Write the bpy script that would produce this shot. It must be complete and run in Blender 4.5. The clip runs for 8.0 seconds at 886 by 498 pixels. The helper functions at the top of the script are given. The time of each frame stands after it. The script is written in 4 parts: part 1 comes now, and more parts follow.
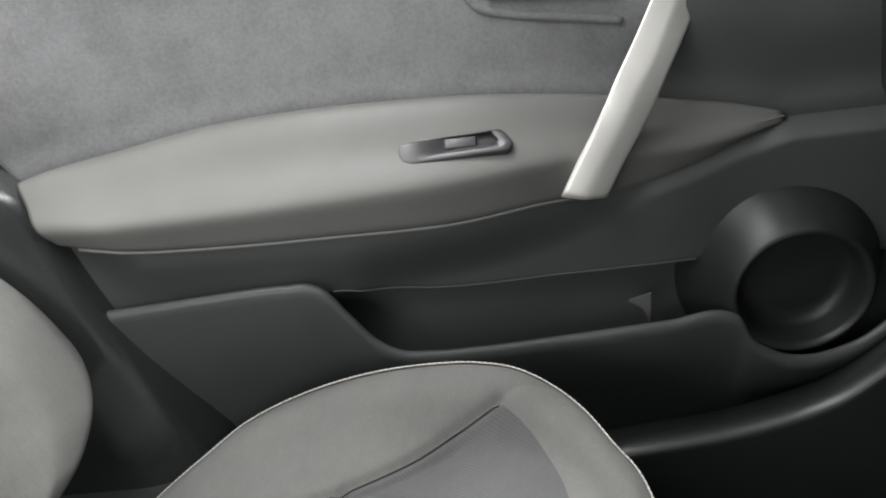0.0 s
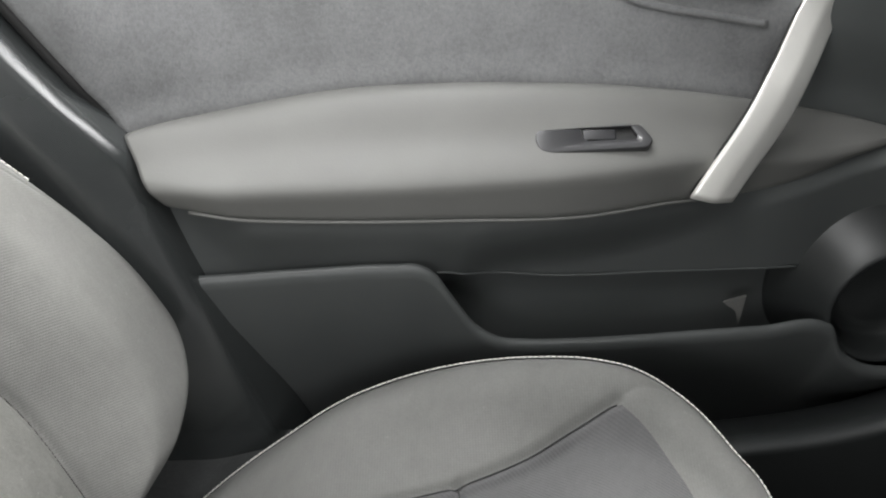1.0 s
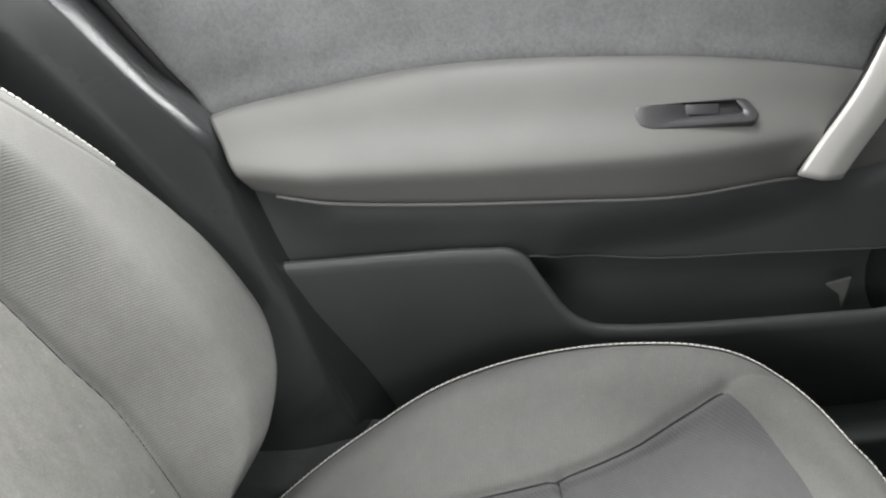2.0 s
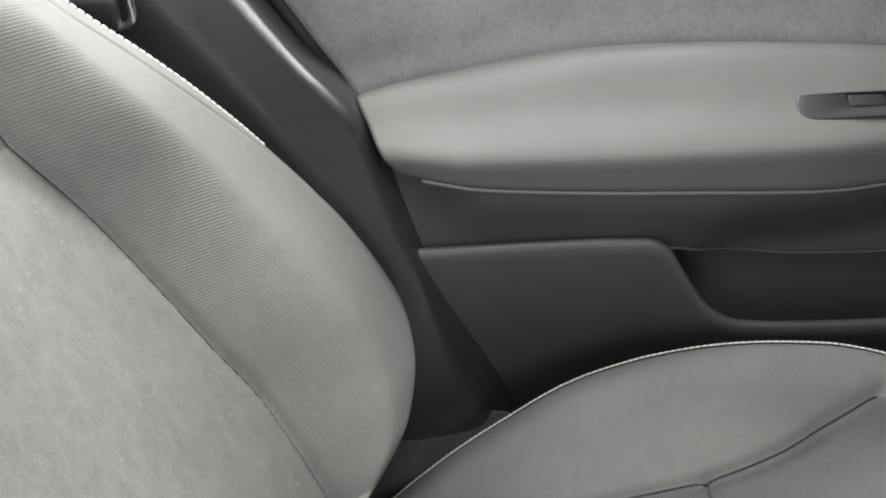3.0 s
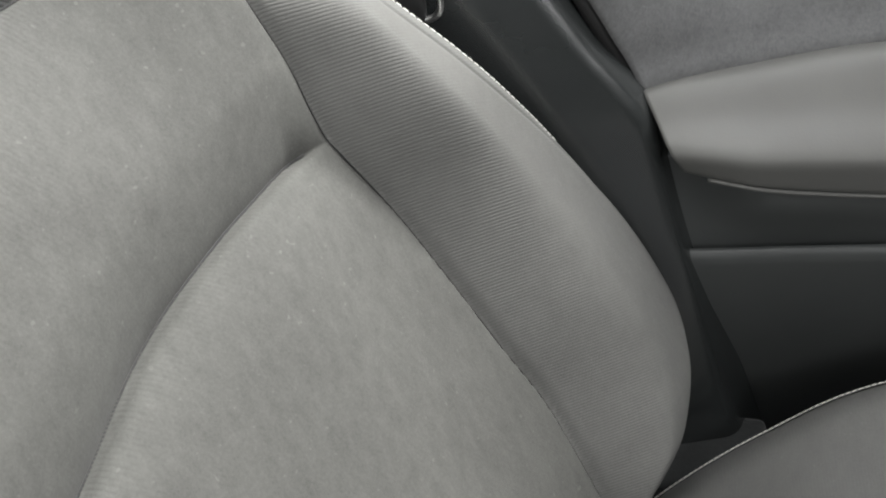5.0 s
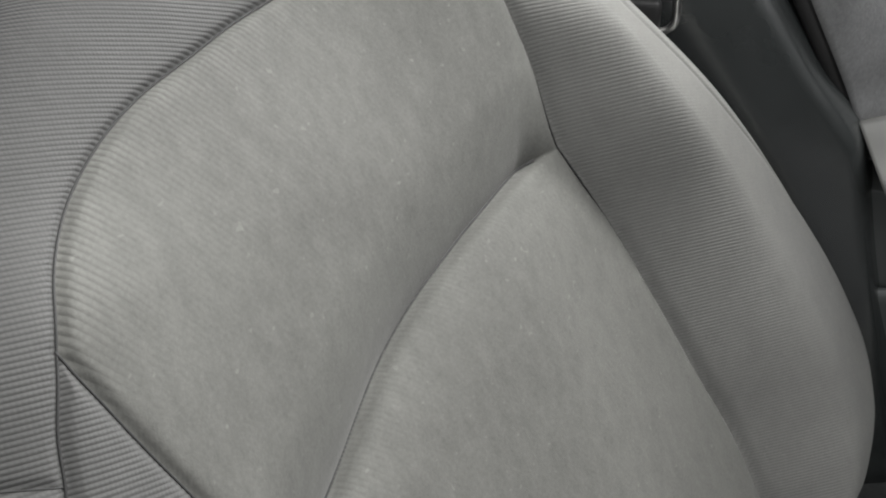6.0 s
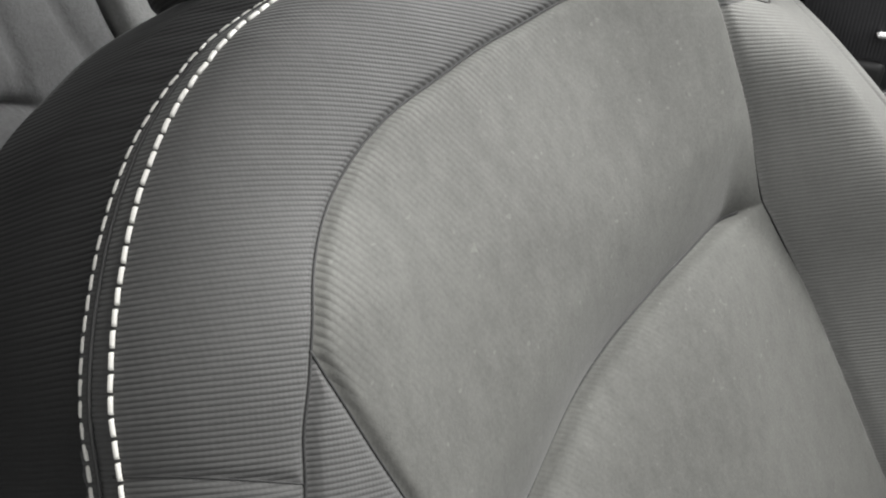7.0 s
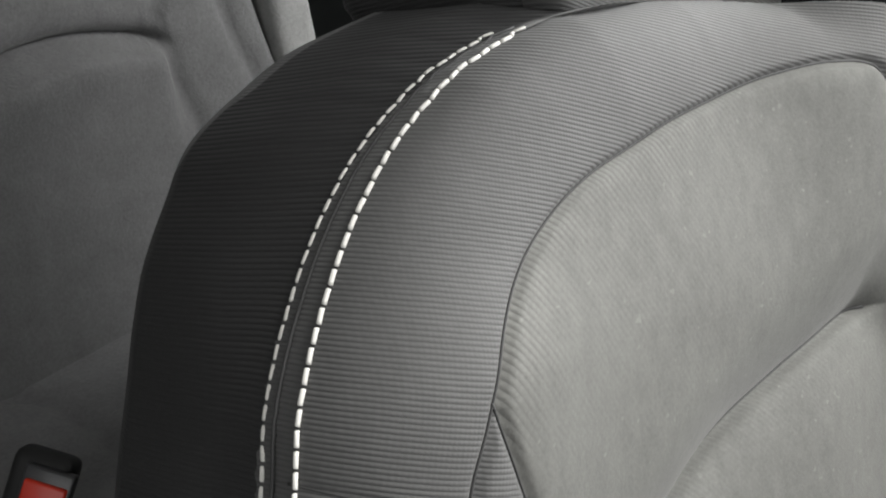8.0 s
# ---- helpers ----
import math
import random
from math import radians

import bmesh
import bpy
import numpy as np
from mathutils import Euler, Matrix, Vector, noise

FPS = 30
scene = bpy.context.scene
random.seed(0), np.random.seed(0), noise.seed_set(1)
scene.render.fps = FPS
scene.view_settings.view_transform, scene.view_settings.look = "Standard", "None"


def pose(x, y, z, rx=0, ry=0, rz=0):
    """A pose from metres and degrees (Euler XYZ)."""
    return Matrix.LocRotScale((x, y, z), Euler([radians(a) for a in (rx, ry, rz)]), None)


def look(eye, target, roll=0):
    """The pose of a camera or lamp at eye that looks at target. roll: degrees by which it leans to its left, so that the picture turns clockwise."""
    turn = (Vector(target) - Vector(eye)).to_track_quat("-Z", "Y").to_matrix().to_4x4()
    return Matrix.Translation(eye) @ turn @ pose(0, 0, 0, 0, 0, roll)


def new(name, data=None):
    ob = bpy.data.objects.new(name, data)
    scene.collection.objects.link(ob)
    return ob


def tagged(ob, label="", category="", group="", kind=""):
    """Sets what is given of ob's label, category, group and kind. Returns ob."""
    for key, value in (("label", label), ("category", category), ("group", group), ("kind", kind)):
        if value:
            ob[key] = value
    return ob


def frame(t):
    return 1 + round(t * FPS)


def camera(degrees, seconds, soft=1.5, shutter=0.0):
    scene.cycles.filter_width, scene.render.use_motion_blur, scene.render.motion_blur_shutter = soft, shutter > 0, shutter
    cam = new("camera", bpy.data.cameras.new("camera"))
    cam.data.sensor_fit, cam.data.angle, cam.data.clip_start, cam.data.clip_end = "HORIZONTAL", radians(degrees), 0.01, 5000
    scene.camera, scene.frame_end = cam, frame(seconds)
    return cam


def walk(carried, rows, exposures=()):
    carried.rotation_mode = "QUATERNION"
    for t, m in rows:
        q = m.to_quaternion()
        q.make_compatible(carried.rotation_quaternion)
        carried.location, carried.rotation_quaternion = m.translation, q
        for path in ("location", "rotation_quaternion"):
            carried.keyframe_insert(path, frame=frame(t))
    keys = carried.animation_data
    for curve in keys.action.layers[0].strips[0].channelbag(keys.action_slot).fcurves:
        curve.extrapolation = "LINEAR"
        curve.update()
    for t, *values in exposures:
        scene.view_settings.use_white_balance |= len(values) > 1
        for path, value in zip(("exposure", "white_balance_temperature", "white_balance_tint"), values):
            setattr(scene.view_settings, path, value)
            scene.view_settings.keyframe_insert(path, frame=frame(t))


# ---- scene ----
cam = camera(48.0, 8.0, soft=2.0)
ROWS = [
    (0, 0.4060, 0.0273, 0.8729, 60.12, 11.95, 12.17),
    (0.5, 0.3002, 0.0092, 0.8992, 57.81, 5.08, 8.92),
    (1, 0.2075, 0.0359, 0.9215, 55.95, 4.24, 8.50),
    (2.5, 0.1032, 0.0504, 0.8982, 55.69, 5.93, 10.34),
    (3, 0.0664, 0.0606, 0.9068, 54.20, 5.50, 11.75),
    (3.5, 0.0230, 0.0668, 0.9142, 53.58, 5.12, 12.83),
    (4, -0.0012, 0.0680, 0.9194, 53.55, 4.58, 14.95),
    (4.5, -0.0074, 0.0616, 0.9151, 54.02, 8.63, 17.97),
    (6, -0.1360, 0.0334, 0.9281, 54.35, 5.41, 23.80),
    (6.5, -0.1550, 0.0225, 0.9324, 55.69, 4.03, 30.11),
    (7, -0.1778, 0.0120, 0.9334, 56.50, 3.03, 32.65),
    (7.5, -0.1926, -0.0003, 0.9512, 56.24, -0.51, 35.93),
    (8, -0.2259, -0.0155, 0.9662, 54.36, -5.10, 40.31),
]
PATH = [(t, pose(x, y, z, rx, ry, rz)) for t, x, y, z, rx, ry, rz in ROWS]
PATH += [(0.3, look((0.356, 0.022, 0.915), (-0.035, 1.664, -0.158), -7.7)), (1.2, look((0.226, 0.059, 0.923), (-0.131, 1.646, -0.241), -6.1))]
walk(cam, sorted(PATH, key=lambda row: row[0]), ((0.0, 1.88), (1.2, 1.9), (2.5, 1.88), (3.5, 1.65), (4.5, 1.36), (6.0, 0.93), (7.0, 0.92), (7.5, 0.96), (8.0, 1.05)))

# ---- light: hazy daylight through the windows and an added roof opening ----
world = bpy.data.worlds.new("sky")
scene.world = world
world.use_nodes = True
wn = world.node_tree.nodes
sky = wn.new("ShaderNodeTexSky")
sky.sky_type, sky.sun_disc, sky.sun_elevation, sky.sun_rotation = "NISHITA", False, radians(57), radians(40)
hue = wn.new("ShaderNodeHueSaturation")
hue.inputs["Saturation"].default_value = 0.08
world.node_tree.links.new(sky.outputs[0], hue.inputs["Color"])
world.node_tree.links.new(hue.outputs[0], wn["Background"].inputs[0])
wn["Background"].inputs[1].default_value = 0.036


def lamp(name, m, sx, sy, power, color=(1, 1, 1)):
    data = bpy.data.lights.new(name, "AREA")
    data.shape, data.size, data.size_y, data.energy, data.color = "RECTANGLE", sx, sy, power, color
    ob = new(name, data)
    ob.matrix_world = m
    return ob


lamp("windscreen_daylight", look((0.70, 0.10, 0.97), (0.0, 0.3, 0.60)), 0.9, 0.12, 1.3)
lamp("door_window_daylight", look((-0.14, 0.87, 1.00), (-0.22, 0.35, 0.68)), 0.7, 0.14, 5.5)
lamp("far_window_daylight", look((-0.12, -0.74, 0.90), (-0.05, 0.6, 0.55)), 0.7, 0.40, 1.05)
lamp("rear_window_daylight", look((-0.56, 0.90, 0.98), (-1.1, 0.35, 0.86)), 0.3, 0.12, 1.25)
# added overhead fill lamp in the unseen roof opening
lamp("overhead_fill", look((-0.015, 0.45, 1.21), (-0.015, 0.45, 0.0)), 0.41, 0.8, 1.8)

# hazy sun from the front of the passenger's side, through the added roof opening and the door window
sun_data = bpy.data.lights.new("hazy_sun", "SUN")
sun_data.energy, sun_data.angle, sun_data.color = 2.7, radians(14), (1.0, 0.99, 0.965)
sun = new("hazy_sun", sun_data)
sun.matrix_world = look((1.05, 1.26, 2.52), (0.0, 0.0, 0.0))

# ---- materials ----


def mat_base(name, color, rough, metal=0.0, spec=0.5):
    m = bpy.data.materials.new(name)
    m.use_nodes = True
    b = m.node_tree.nodes["Principled BSDF"]
    b.inputs["Base Color"].default_value = (*color, 1)
    b.inputs["Roughness"].default_value, b.inputs["Metallic"].default_value = rough, metal
    b.inputs["Specular IOR Level"].default_value = spec
    return m, m.node_tree, b


def mapped(nt, scale=(1, 1, 1), rot=(0, 0, 0)):
    tc, mp = nt.nodes.new("ShaderNodeTexCoord"), nt.nodes.new("ShaderNodeMapping")
    mp.inputs["Scale"].default_value, mp.inputs["Rotation"].default_value = scale, rot
    nt.links.new(tc.outputs["Object"], mp.inputs["Vector"])
    return mp.outputs["Vector"]


def noise_node(nt, vec, scale, detail=3.0, rough=0.55):
    n = nt.nodes.new("ShaderNodeTexNoise")
    n.inputs["Scale"].default_value, n.inputs["Detail"].default_value, n.inputs["Roughness"].default_value = scale, detail, rough
    nt.links.new(vec, n.inputs["Vector"])
    return n.outputs["Fac"]


def vary(nt, b, fac, color, low, high):
    """Base colour that runs between two brightnesses of one colour."""
    mix = nt.nodes.new("ShaderNodeMix")
    mix.data_type = "RGBA"
    mix.inputs["A"].default_value = (*[c * low for c in color], 1)
    mix.inputs["B"].default_value = (*[min(1, c * high) for c in color], 1)
    nt.links.new(fac, mix.inputs["Factor"])
    nt.links.new(mix.outputs["Result"], b.inputs["Base Color"])
    return mix


def add(nt, op, a, b):
    n = nt.nodes.new("ShaderNodeMath")
    n.operation = op
    for k, v in enumerate((a, b)):
        if isinstance(v, (int, float)):
            n.inputs[k].default_value = v
        else:
            nt.links.new(v, n.inputs[k])
    return n.outputs[0]


def bump(nt, b, height, dist, strength=1.0):
    n = nt.nodes.new("ShaderNodeBump")
    n.inputs["Distance"].default_value, n.inputs["Strength"].default_value = dist, strength
    nt.links.new(height, n.inputs["Height"])
    nt.links.new(n.outputs["Normal"], b.inputs["Normal"])


def plastic(name, color, rough=0.42, grain=0.00008, spec=0.5):
    """Moulded trim with a fine leather grain and faint scuffs."""
    m, nt, b = mat_base(name, color, rough, 0.0, spec)
    v = mapped(nt)
    vo = nt.nodes.new("ShaderNodeTexVoronoi")
    vo.inputs["Scale"].default_value = 900
    nt.links.new(v, vo.inputs["Vector"])
    big = noise_node(nt, v, 9, 4)
    vary(nt, b, big, color, 0.8, 1.25)
    r = add(nt, "ADD", add(nt, "MULTIPLY", noise_node(nt, v, 26, 5), 0.16), rough - 0.08)
    nt.links.new(r, b.inputs["Roughness"])
    bump(nt, b, vo.outputs["Distance"], grain, 0.5)
    return m


def woven_into(nt, b, color, pitch, along, weave=0.35, depth=0.0006, cross=0.0, lint=0.0, where="", sheen=0.1):
    """Ribbed seat cloth: ribs of that pitch, counted along the vector along, lightly broken by a cross weave.

    where names an attribute that says how far the ribs still stand up from the brushed, worn cloth."""
    b.inputs["Sheen Weight"].default_value, b.inputs["Sheen Roughness"].default_value = sheen, 0.45
    b.inputs["Specular IOR Level"].default_value = 0.3
    v = mapped(nt)

    def phase(vec, p, wob):
        dot = nt.nodes.new("ShaderNodeVectorMath")
        dot.operation = "DOT_PRODUCT"
        dot.inputs[1].default_value = vec
        nt.links.new(v, dot.inputs[0])
        warp = add(nt, "MULTIPLY", noise_node(nt, v, 14, 2), wob)
        ph = add(nt, "MULTIPLY", add(nt, "ADD", dot.outputs["Value"], warp), 2 * math.pi / p)
        return add(nt, "ADD", add(nt, "MULTIPLY", add(nt, "SINE", ph, 0), 0.5), 0.5)

    rib = add(nt, "POWER", phase(along, pitch, 0.0012), 0.6)
    tooth = phase((along[1], -along[0], 0.0), pitch * 0.8, 0.004)
    h = add(nt, "ADD", add(nt, "MULTIPLY", rib, 1 - cross), add(nt, "MULTIPLY", add(nt, "MULTIPLY", tooth, rib), cross))
    patch = noise_node(nt, v, 11, 6, 0.62)
    nap = step_node(nt, noise_node(nt, mapped(nt, (1.0, 0.45, 1.0)), 120, 5, 0.72), *((0.24, 0.76) if lint > 0.2 else (-0.1, 1.1)))
    speck = step_node(nt, noise_node(nt, v, 560, 3, 0.7), *((0.24, 0.76) if lint > 0.2 else (0.05, 0.95)))
    stand = add(nt, "ADD", add(nt, "MULTIPLY", step_node(nt, noise_node(nt, v, 42, 4, 0.65), 0.38, 0.62), 0.5 if lint > 0.2 else 0.2), 0.5 if lint > 0.2 else 0.8)
    if where:
        at = nt.nodes.new("ShaderNodeAttribute")
        at.attribute_name = where
        stand = add(nt, "MULTIPLY", at.outputs["Fac"], stand)
    hh = add(nt, "MULTIPLY", h, stand)
    tone = add(nt, "ADD", add(nt, "MULTIPLY", hh, weave), add(nt, "ADD", add(nt, "MULTIPLY", patch, 0.46), add(nt, "ADD", add(nt, "MULTIPLY", nap, 0.32), add(nt, "MULTIPLY", speck, 0.26))))
    if lint:
        tone = add(nt, "ADD", tone, add(nt, "MULTIPLY", step_node(nt, noise_node(nt, v, 210, 1), 0.71, 0.78), lint))
    vary(nt, b, tone, color, 0.42, 1.45)
    bump(nt, b, add(nt, "ADD", hh, add(nt, "MULTIPLY", speck, 0.3)), depth, 0.8)


def step_node(nt, fac, lo, hi):
    n = nt.nodes.new("ShaderNodeMapRange")
    n.inputs["From Min"].default_value, n.inputs["From Max"].default_value = lo, hi
    nt.links.new(fac, n.inputs["Value"])
    return n.outputs["Result"]


def woven(name, color, pitch, along, weave=0.35, depth=0.0006, rough=0.75, cross=0.0, lint=0.0):
    m, nt, b = mat_base(name, color, rough)
    woven_into(nt, b, color, pitch, along, weave, depth, cross, lint)
    return m


def cloths(name, *kinds):
    """Several cloths sewn together on one mesh: the first everywhere, each next one where its attribute is above zero."""
    m, nt, b = mat_base(name, kinds[0][1], 0.75)
    woven_into(nt, b, *kinds[0][1:])
    shader = b.outputs[0]
    for attr, *spec in kinds[1:]:
        p = nt.nodes.new("ShaderNodeBsdfPrincipled")
        p.inputs["Roughness"].default_value = 0.78
        woven_into(nt, p, *spec)
        at = nt.nodes.new("ShaderNodeAttribute")
        at.attribute_name = attr
        mix = nt.nodes.new("ShaderNodeMixShader")
        nt.links.new(step_node(nt, at.outputs["Fac"], -0.0003, 0.0003), mix.inputs[0])
        nt.links.new(shader, mix.inputs[1])
        nt.links.new(p.outputs[0], mix.inputs[2])
        shader = mix.outputs[0]
    nt.links.new(shader, nt.nodes["Material Output"].inputs["Surface"])
    return m


def mask(me, name, values):
    at = me.attributes.new(name, "FLOAT", "POINT")
    at.data.foreach_set("value", np.array(values, np.float32))


def felt(name, color, rough=0.9):
    m, nt, b = mat_base(name, color, rough, spec=0.2)
    b.inputs["Sheen Weight"].default_value = 0.2
    v = mapped(nt)
    fib = noise_node(nt, v, 280, 4, 0.75)
    blot = noise_node(nt, v, 30, 5, 0.6)
    vary(nt, b, add(nt, "ADD", add(nt, "MULTIPLY", fib, 0.55), add(nt, "MULTIPLY", blot, 0.45)), color, 0.35, 1.7)
    bump(nt, b, fib, 0.0012, 0.8)
    return m


def vinyl(name, color, rough=0.5):
    m, nt, b = mat_base(name, color, rough, spec=0.4)
    v = mapped(nt)
    vo = nt.nodes.new("ShaderNodeTexVoronoi")
    vo.inputs["Scale"].default_value = 600
    nt.links.new(v, vo.inputs["Vector"])
    vary(nt, b, noise_node(nt, v, 12, 4), color, 0.85, 1.15)
    bump(nt, b, vo.outputs["Distance"], 0.00012, 0.3)
    return m


M_PLASTIC = plastic("black_trim_plastic", (0.078, 0.083, 0.082), 0.36, 0.00008, 0.5)
M_PILLAR = plastic("dark_pillar_plastic", (0.030, 0.033, 0.033), 0.23, 0.00003, 1.0)
M_PILLAR.node_tree.nodes["Principled BSDF"].inputs["IOR"].default_value = 1.55
M_SPEAKER = plastic("speaker_plastic", (0.022, 0.024, 0.024), 0.40)
M_SILL = plastic("sill_plastic", (0.020, 0.022, 0.022), 0.34)
M_SWITCH = plastic("rocker_plastic", (0.022, 0.022, 0.024), 0.4, 0.0001)
M_GLOSS = plastic("switch_plastic", (0.042, 0.042, 0.044), 0.34, 0.0001)
M_ARM = vinyl("grey_armrest_vinyl", (0.138, 0.138, 0.131), 0.5)
M_UPPER = felt("grey_door_cloth", (0.155, 0.157, 0.158))
# one grey seat cloth: ribbed inner bolster darkened for shade, outer bolster lightened for light
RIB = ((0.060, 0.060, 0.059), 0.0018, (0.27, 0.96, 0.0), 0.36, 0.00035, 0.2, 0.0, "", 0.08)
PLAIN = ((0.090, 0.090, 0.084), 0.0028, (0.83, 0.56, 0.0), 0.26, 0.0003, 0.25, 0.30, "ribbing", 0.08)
LIT_BOLSTER = ((0.136, 0.136, 0.129), 0.0019, (0.28, 0.96, 0.0), 0.34, 0.0003, 0.1, 0.1, "ribbing", 0.03)
BLACK = ((0.017, 0.017, 0.017), 0.0020, (0.08, 1.0, 0.0), 0.30, 0.0005, 0.15, 0.0, "", 0.03)
M_BACK = cloths("backrest_cloth", ("", *RIB), ("centre", *PLAIN), ("bolster", *LIT_BOLSTER), ("flank", *BLACK))
M_CUSH = cloths("cushion_cloth", ("", (0.130, 0.130, 0.124), 0.0022, (1.0, 0.15, 0.0), 0.02, 0.0001, 0.5, 0.12), ("centre", (0.076, 0.076, 0.077), 0.0030, (0.5, 1.0, 0.0), 0.09, 0.0002, 0.3, 0.1), ("flank", *BLACK))
M_PIPE = plastic("dark_seam_tape", (0.02, 0.02, 0.02), 0.7)
M_RUBBER = plastic("black_rubber", (0.012, 0.012, 0.012), 0.6)
M_CARPET = felt("dark_carpet", (0.035, 0.035, 0.035))
M_STEP = felt("grey_sill_carpet", (0.04, 0.042, 0.042))
M_HEAD = felt("pale_headliner", (0.5, 0.5, 0.48))
M_SIDE = felt("pale_side_cloth", (0.22, 0.22, 0.215))
M_BELT = woven("black_belt_webbing", (0.03, 0.03, 0.032), 0.002, (1.0, 0.0, 0.0), 0.2, 0.0003, 0.6)
M_REAR = felt("grey_rear_seat_cloth", (0.12, 0.12, 0.12))
M_THREAD, _nt, _b = mat_base("white_thread", (0.68, 0.67, 0.63), 0.6)
_v = mapped(_nt)
vary(_nt, _b, noise_node(_nt, _v, 900, 2), (0.68, 0.67, 0.63), 0.8, 1.1)
M_METAL, _nt, _b = mat_base("satin_silver", (0.80, 0.79, 0.75), 0.30, 0.35)
vary(_nt, _b, noise_node(_nt, mapped(_nt, (1, 1, 0.2)), 60, 4), (0.80, 0.79, 0.75), 0.93, 1.05)
M_CHROME, _nt, _b = mat_base("bright_metal", (0.8, 0.8, 0.8), 0.18, 1.0)
M_RED, _nt, _b = mat_base("red_button_plastic", (0.75, 0.04, 0.015), 0.35)

# ---- mesh helpers ----


def mesh_from(name, verts, faces, material, smooth=True):
    me = bpy.data.meshes.new(name)
    me.from_pydata([tuple(v) for v in verts], [], faces)
    me.materials.append(material)
    if smooth:
        me.polygons.foreach_set("use_smooth", [True] * len(me.polygons))
    me.update()
    return me


def empty(name, m=Matrix()):
    ob = new(name)
    ob.matrix_world = m
    return ob


def part(name, me, parent, label=""):
    ob = new(name, me)
    ob.parent = parent
    return tagged(ob, label) if label else ob


def tube_faces(rows, cols, cap=True):
    """Faces of closed loops of cols points, one after another; the ends are closed with fans over the loop."""
    f = []
    for i in range(rows - 1):
        for j in range(cols):
            a, b = i * cols + j, i * cols + (j + 1) % cols
            f.append((a, b, b + cols, a + cols))
    if cap:
        f.append(tuple(range(cols - 1, -1, -1)))
        f.append(tuple((rows - 1) * cols + j for j in range(cols)))
    return f


def loft(name, loops, material, smooth=True):
    cols = len(loops[0])
    return mesh_from(name, [p for l in loops for p in l], tube_faces(len(loops), cols), material, smooth)


def spline(points, n):
    """n points of a smooth curve through the points (Catmull-Rom, by chord length)."""
    p = np.array(points, float)
    t = np.concatenate([[0], np.cumsum(np.linalg.norm(np.diff(p, axis=0), axis=1) ** 0.5)])
    d = np.gradient(p, t, axis=0)
    out = []
    for q in np.linspace(0, t[-1], n):
        i = min(len(p) - 2, int(np.searchsorted(t, q, side="right") - 1))
        h = t[i + 1] - t[i]
        s = (q - t[i]) / h
        out.append((2 * s**3 - 3 * s**2 + 1) * p[i] + (s**3 - 2 * s**2 + s) * h * d[i] + (3 * s**2 - 2 * s**3) * p[i + 1] + (s**3 - s**2) * h * d[i + 1])
    return np.array(out)


def smooth_fn(xs, ys):
    """A smooth function through the points."""
    xs, ys = np.array(xs, float), np.array(ys, float)
    d = np.gradient(ys, xs)

    def f(x):
        x = np.clip(np.asarray(x, float), xs[0], xs[-1])
        i = np.clip(np.searchsorted(xs, x, side="right") - 1, 0, len(xs) - 2)
        h = xs[i + 1] - xs[i]
        s = (x - xs[i]) / h
        return (2 * s**3 - 3 * s**2 + 1) * ys[i] + (s**3 - 2 * s**2 + s) * h * d[i] + (3 * s**2 - 2 * s**3) * ys[i + 1] + (s**3 - s**2) * h * d[i + 1]

    return f


def step(a, b, x):
    t = np.clip((np.asarray(x, float) - a) / (b - a), 0, 1)
    return t * t * (3 - 2 * t)


def rounded_loop(pts, r, n=4):
    """A closed loop in a plane with its corners rounded: pts are 2D corners in order."""
    out = []
    p = [np.array(q, float) for q in pts]
    for k in range(len(p)):
        a, b, c = p[k - 1], p[k], p[(k + 1) % len(p)]
        ra = min(r, 0.45 * np.linalg.norm(a - b), 0.45 * np.linalg.norm(c - b))
        s, e = b + (a - b) / np.linalg.norm(a - b) * ra, b + (c - b) / np.linalg.norm(c - b) * ra
        for i in range(n + 1):
            t = i / n
            out.append((1 - t) ** 2 * s + 2 * t * (1 - t) * b + t * t * e)
    return out


def box_mesh(name, sx, sy, sz, r, material, n=3):
    """A box with rounded edges, its middle at the origin."""
    bm = bmesh.new()
    bmesh.ops.create_cube(bm, size=1.0)
    for v in bm.verts:
        v.co = Vector((v.co.x * sx, v.co.y * sy, v.co.z * sz))
    if r:
        bmesh.ops.bevel(bm, geom=bm.edges[:], offset=r, segments=n, affect="EDGES", profile=0.5)
    me = bpy.data.meshes.new(name)
    bm.to_mesh(me)
    bm.free()
    me.materials.append(material)
    me.polygons.foreach_set("use_smooth", [True] * len(me.polygons))
    return me


def block(name, lo, hi, material, r=0.01, kind="structure", label="", category=""):
    lo, hi = Vector(lo), Vector(hi)
    s = hi - lo
    ob = new(name, box_mesh(name, *s, r, material, 2))
    ob.location = (lo + hi) / 2
    return tagged(ob, label, category, "", kind)


def sweep(name, path, section, material, up=(0, 0, 1), scale=None):
    """A section of 2D points (side, up) carried along the path."""
    p = np.array(path, float)
    t = np.gradient(p, axis=0)
    loops = []
    for i in range(len(p)):
        d = Vector(t[i]).normalized()
        side = d.cross(Vector(up)).normalized()
        top = side.cross(d).normalized()
        k = 1.0 if scale is None else scale[i]
        loops.append([Vector(p[i]) + side * (q[0] * k) + top * (q[1] * k) for q in section])
    return loft(name, loops, material)


def ring(r, n=10):
    return [(r * math.cos(2 * math.pi * k / n), r * math.sin(2 * math.pi * k / n)) for k in range(n)]


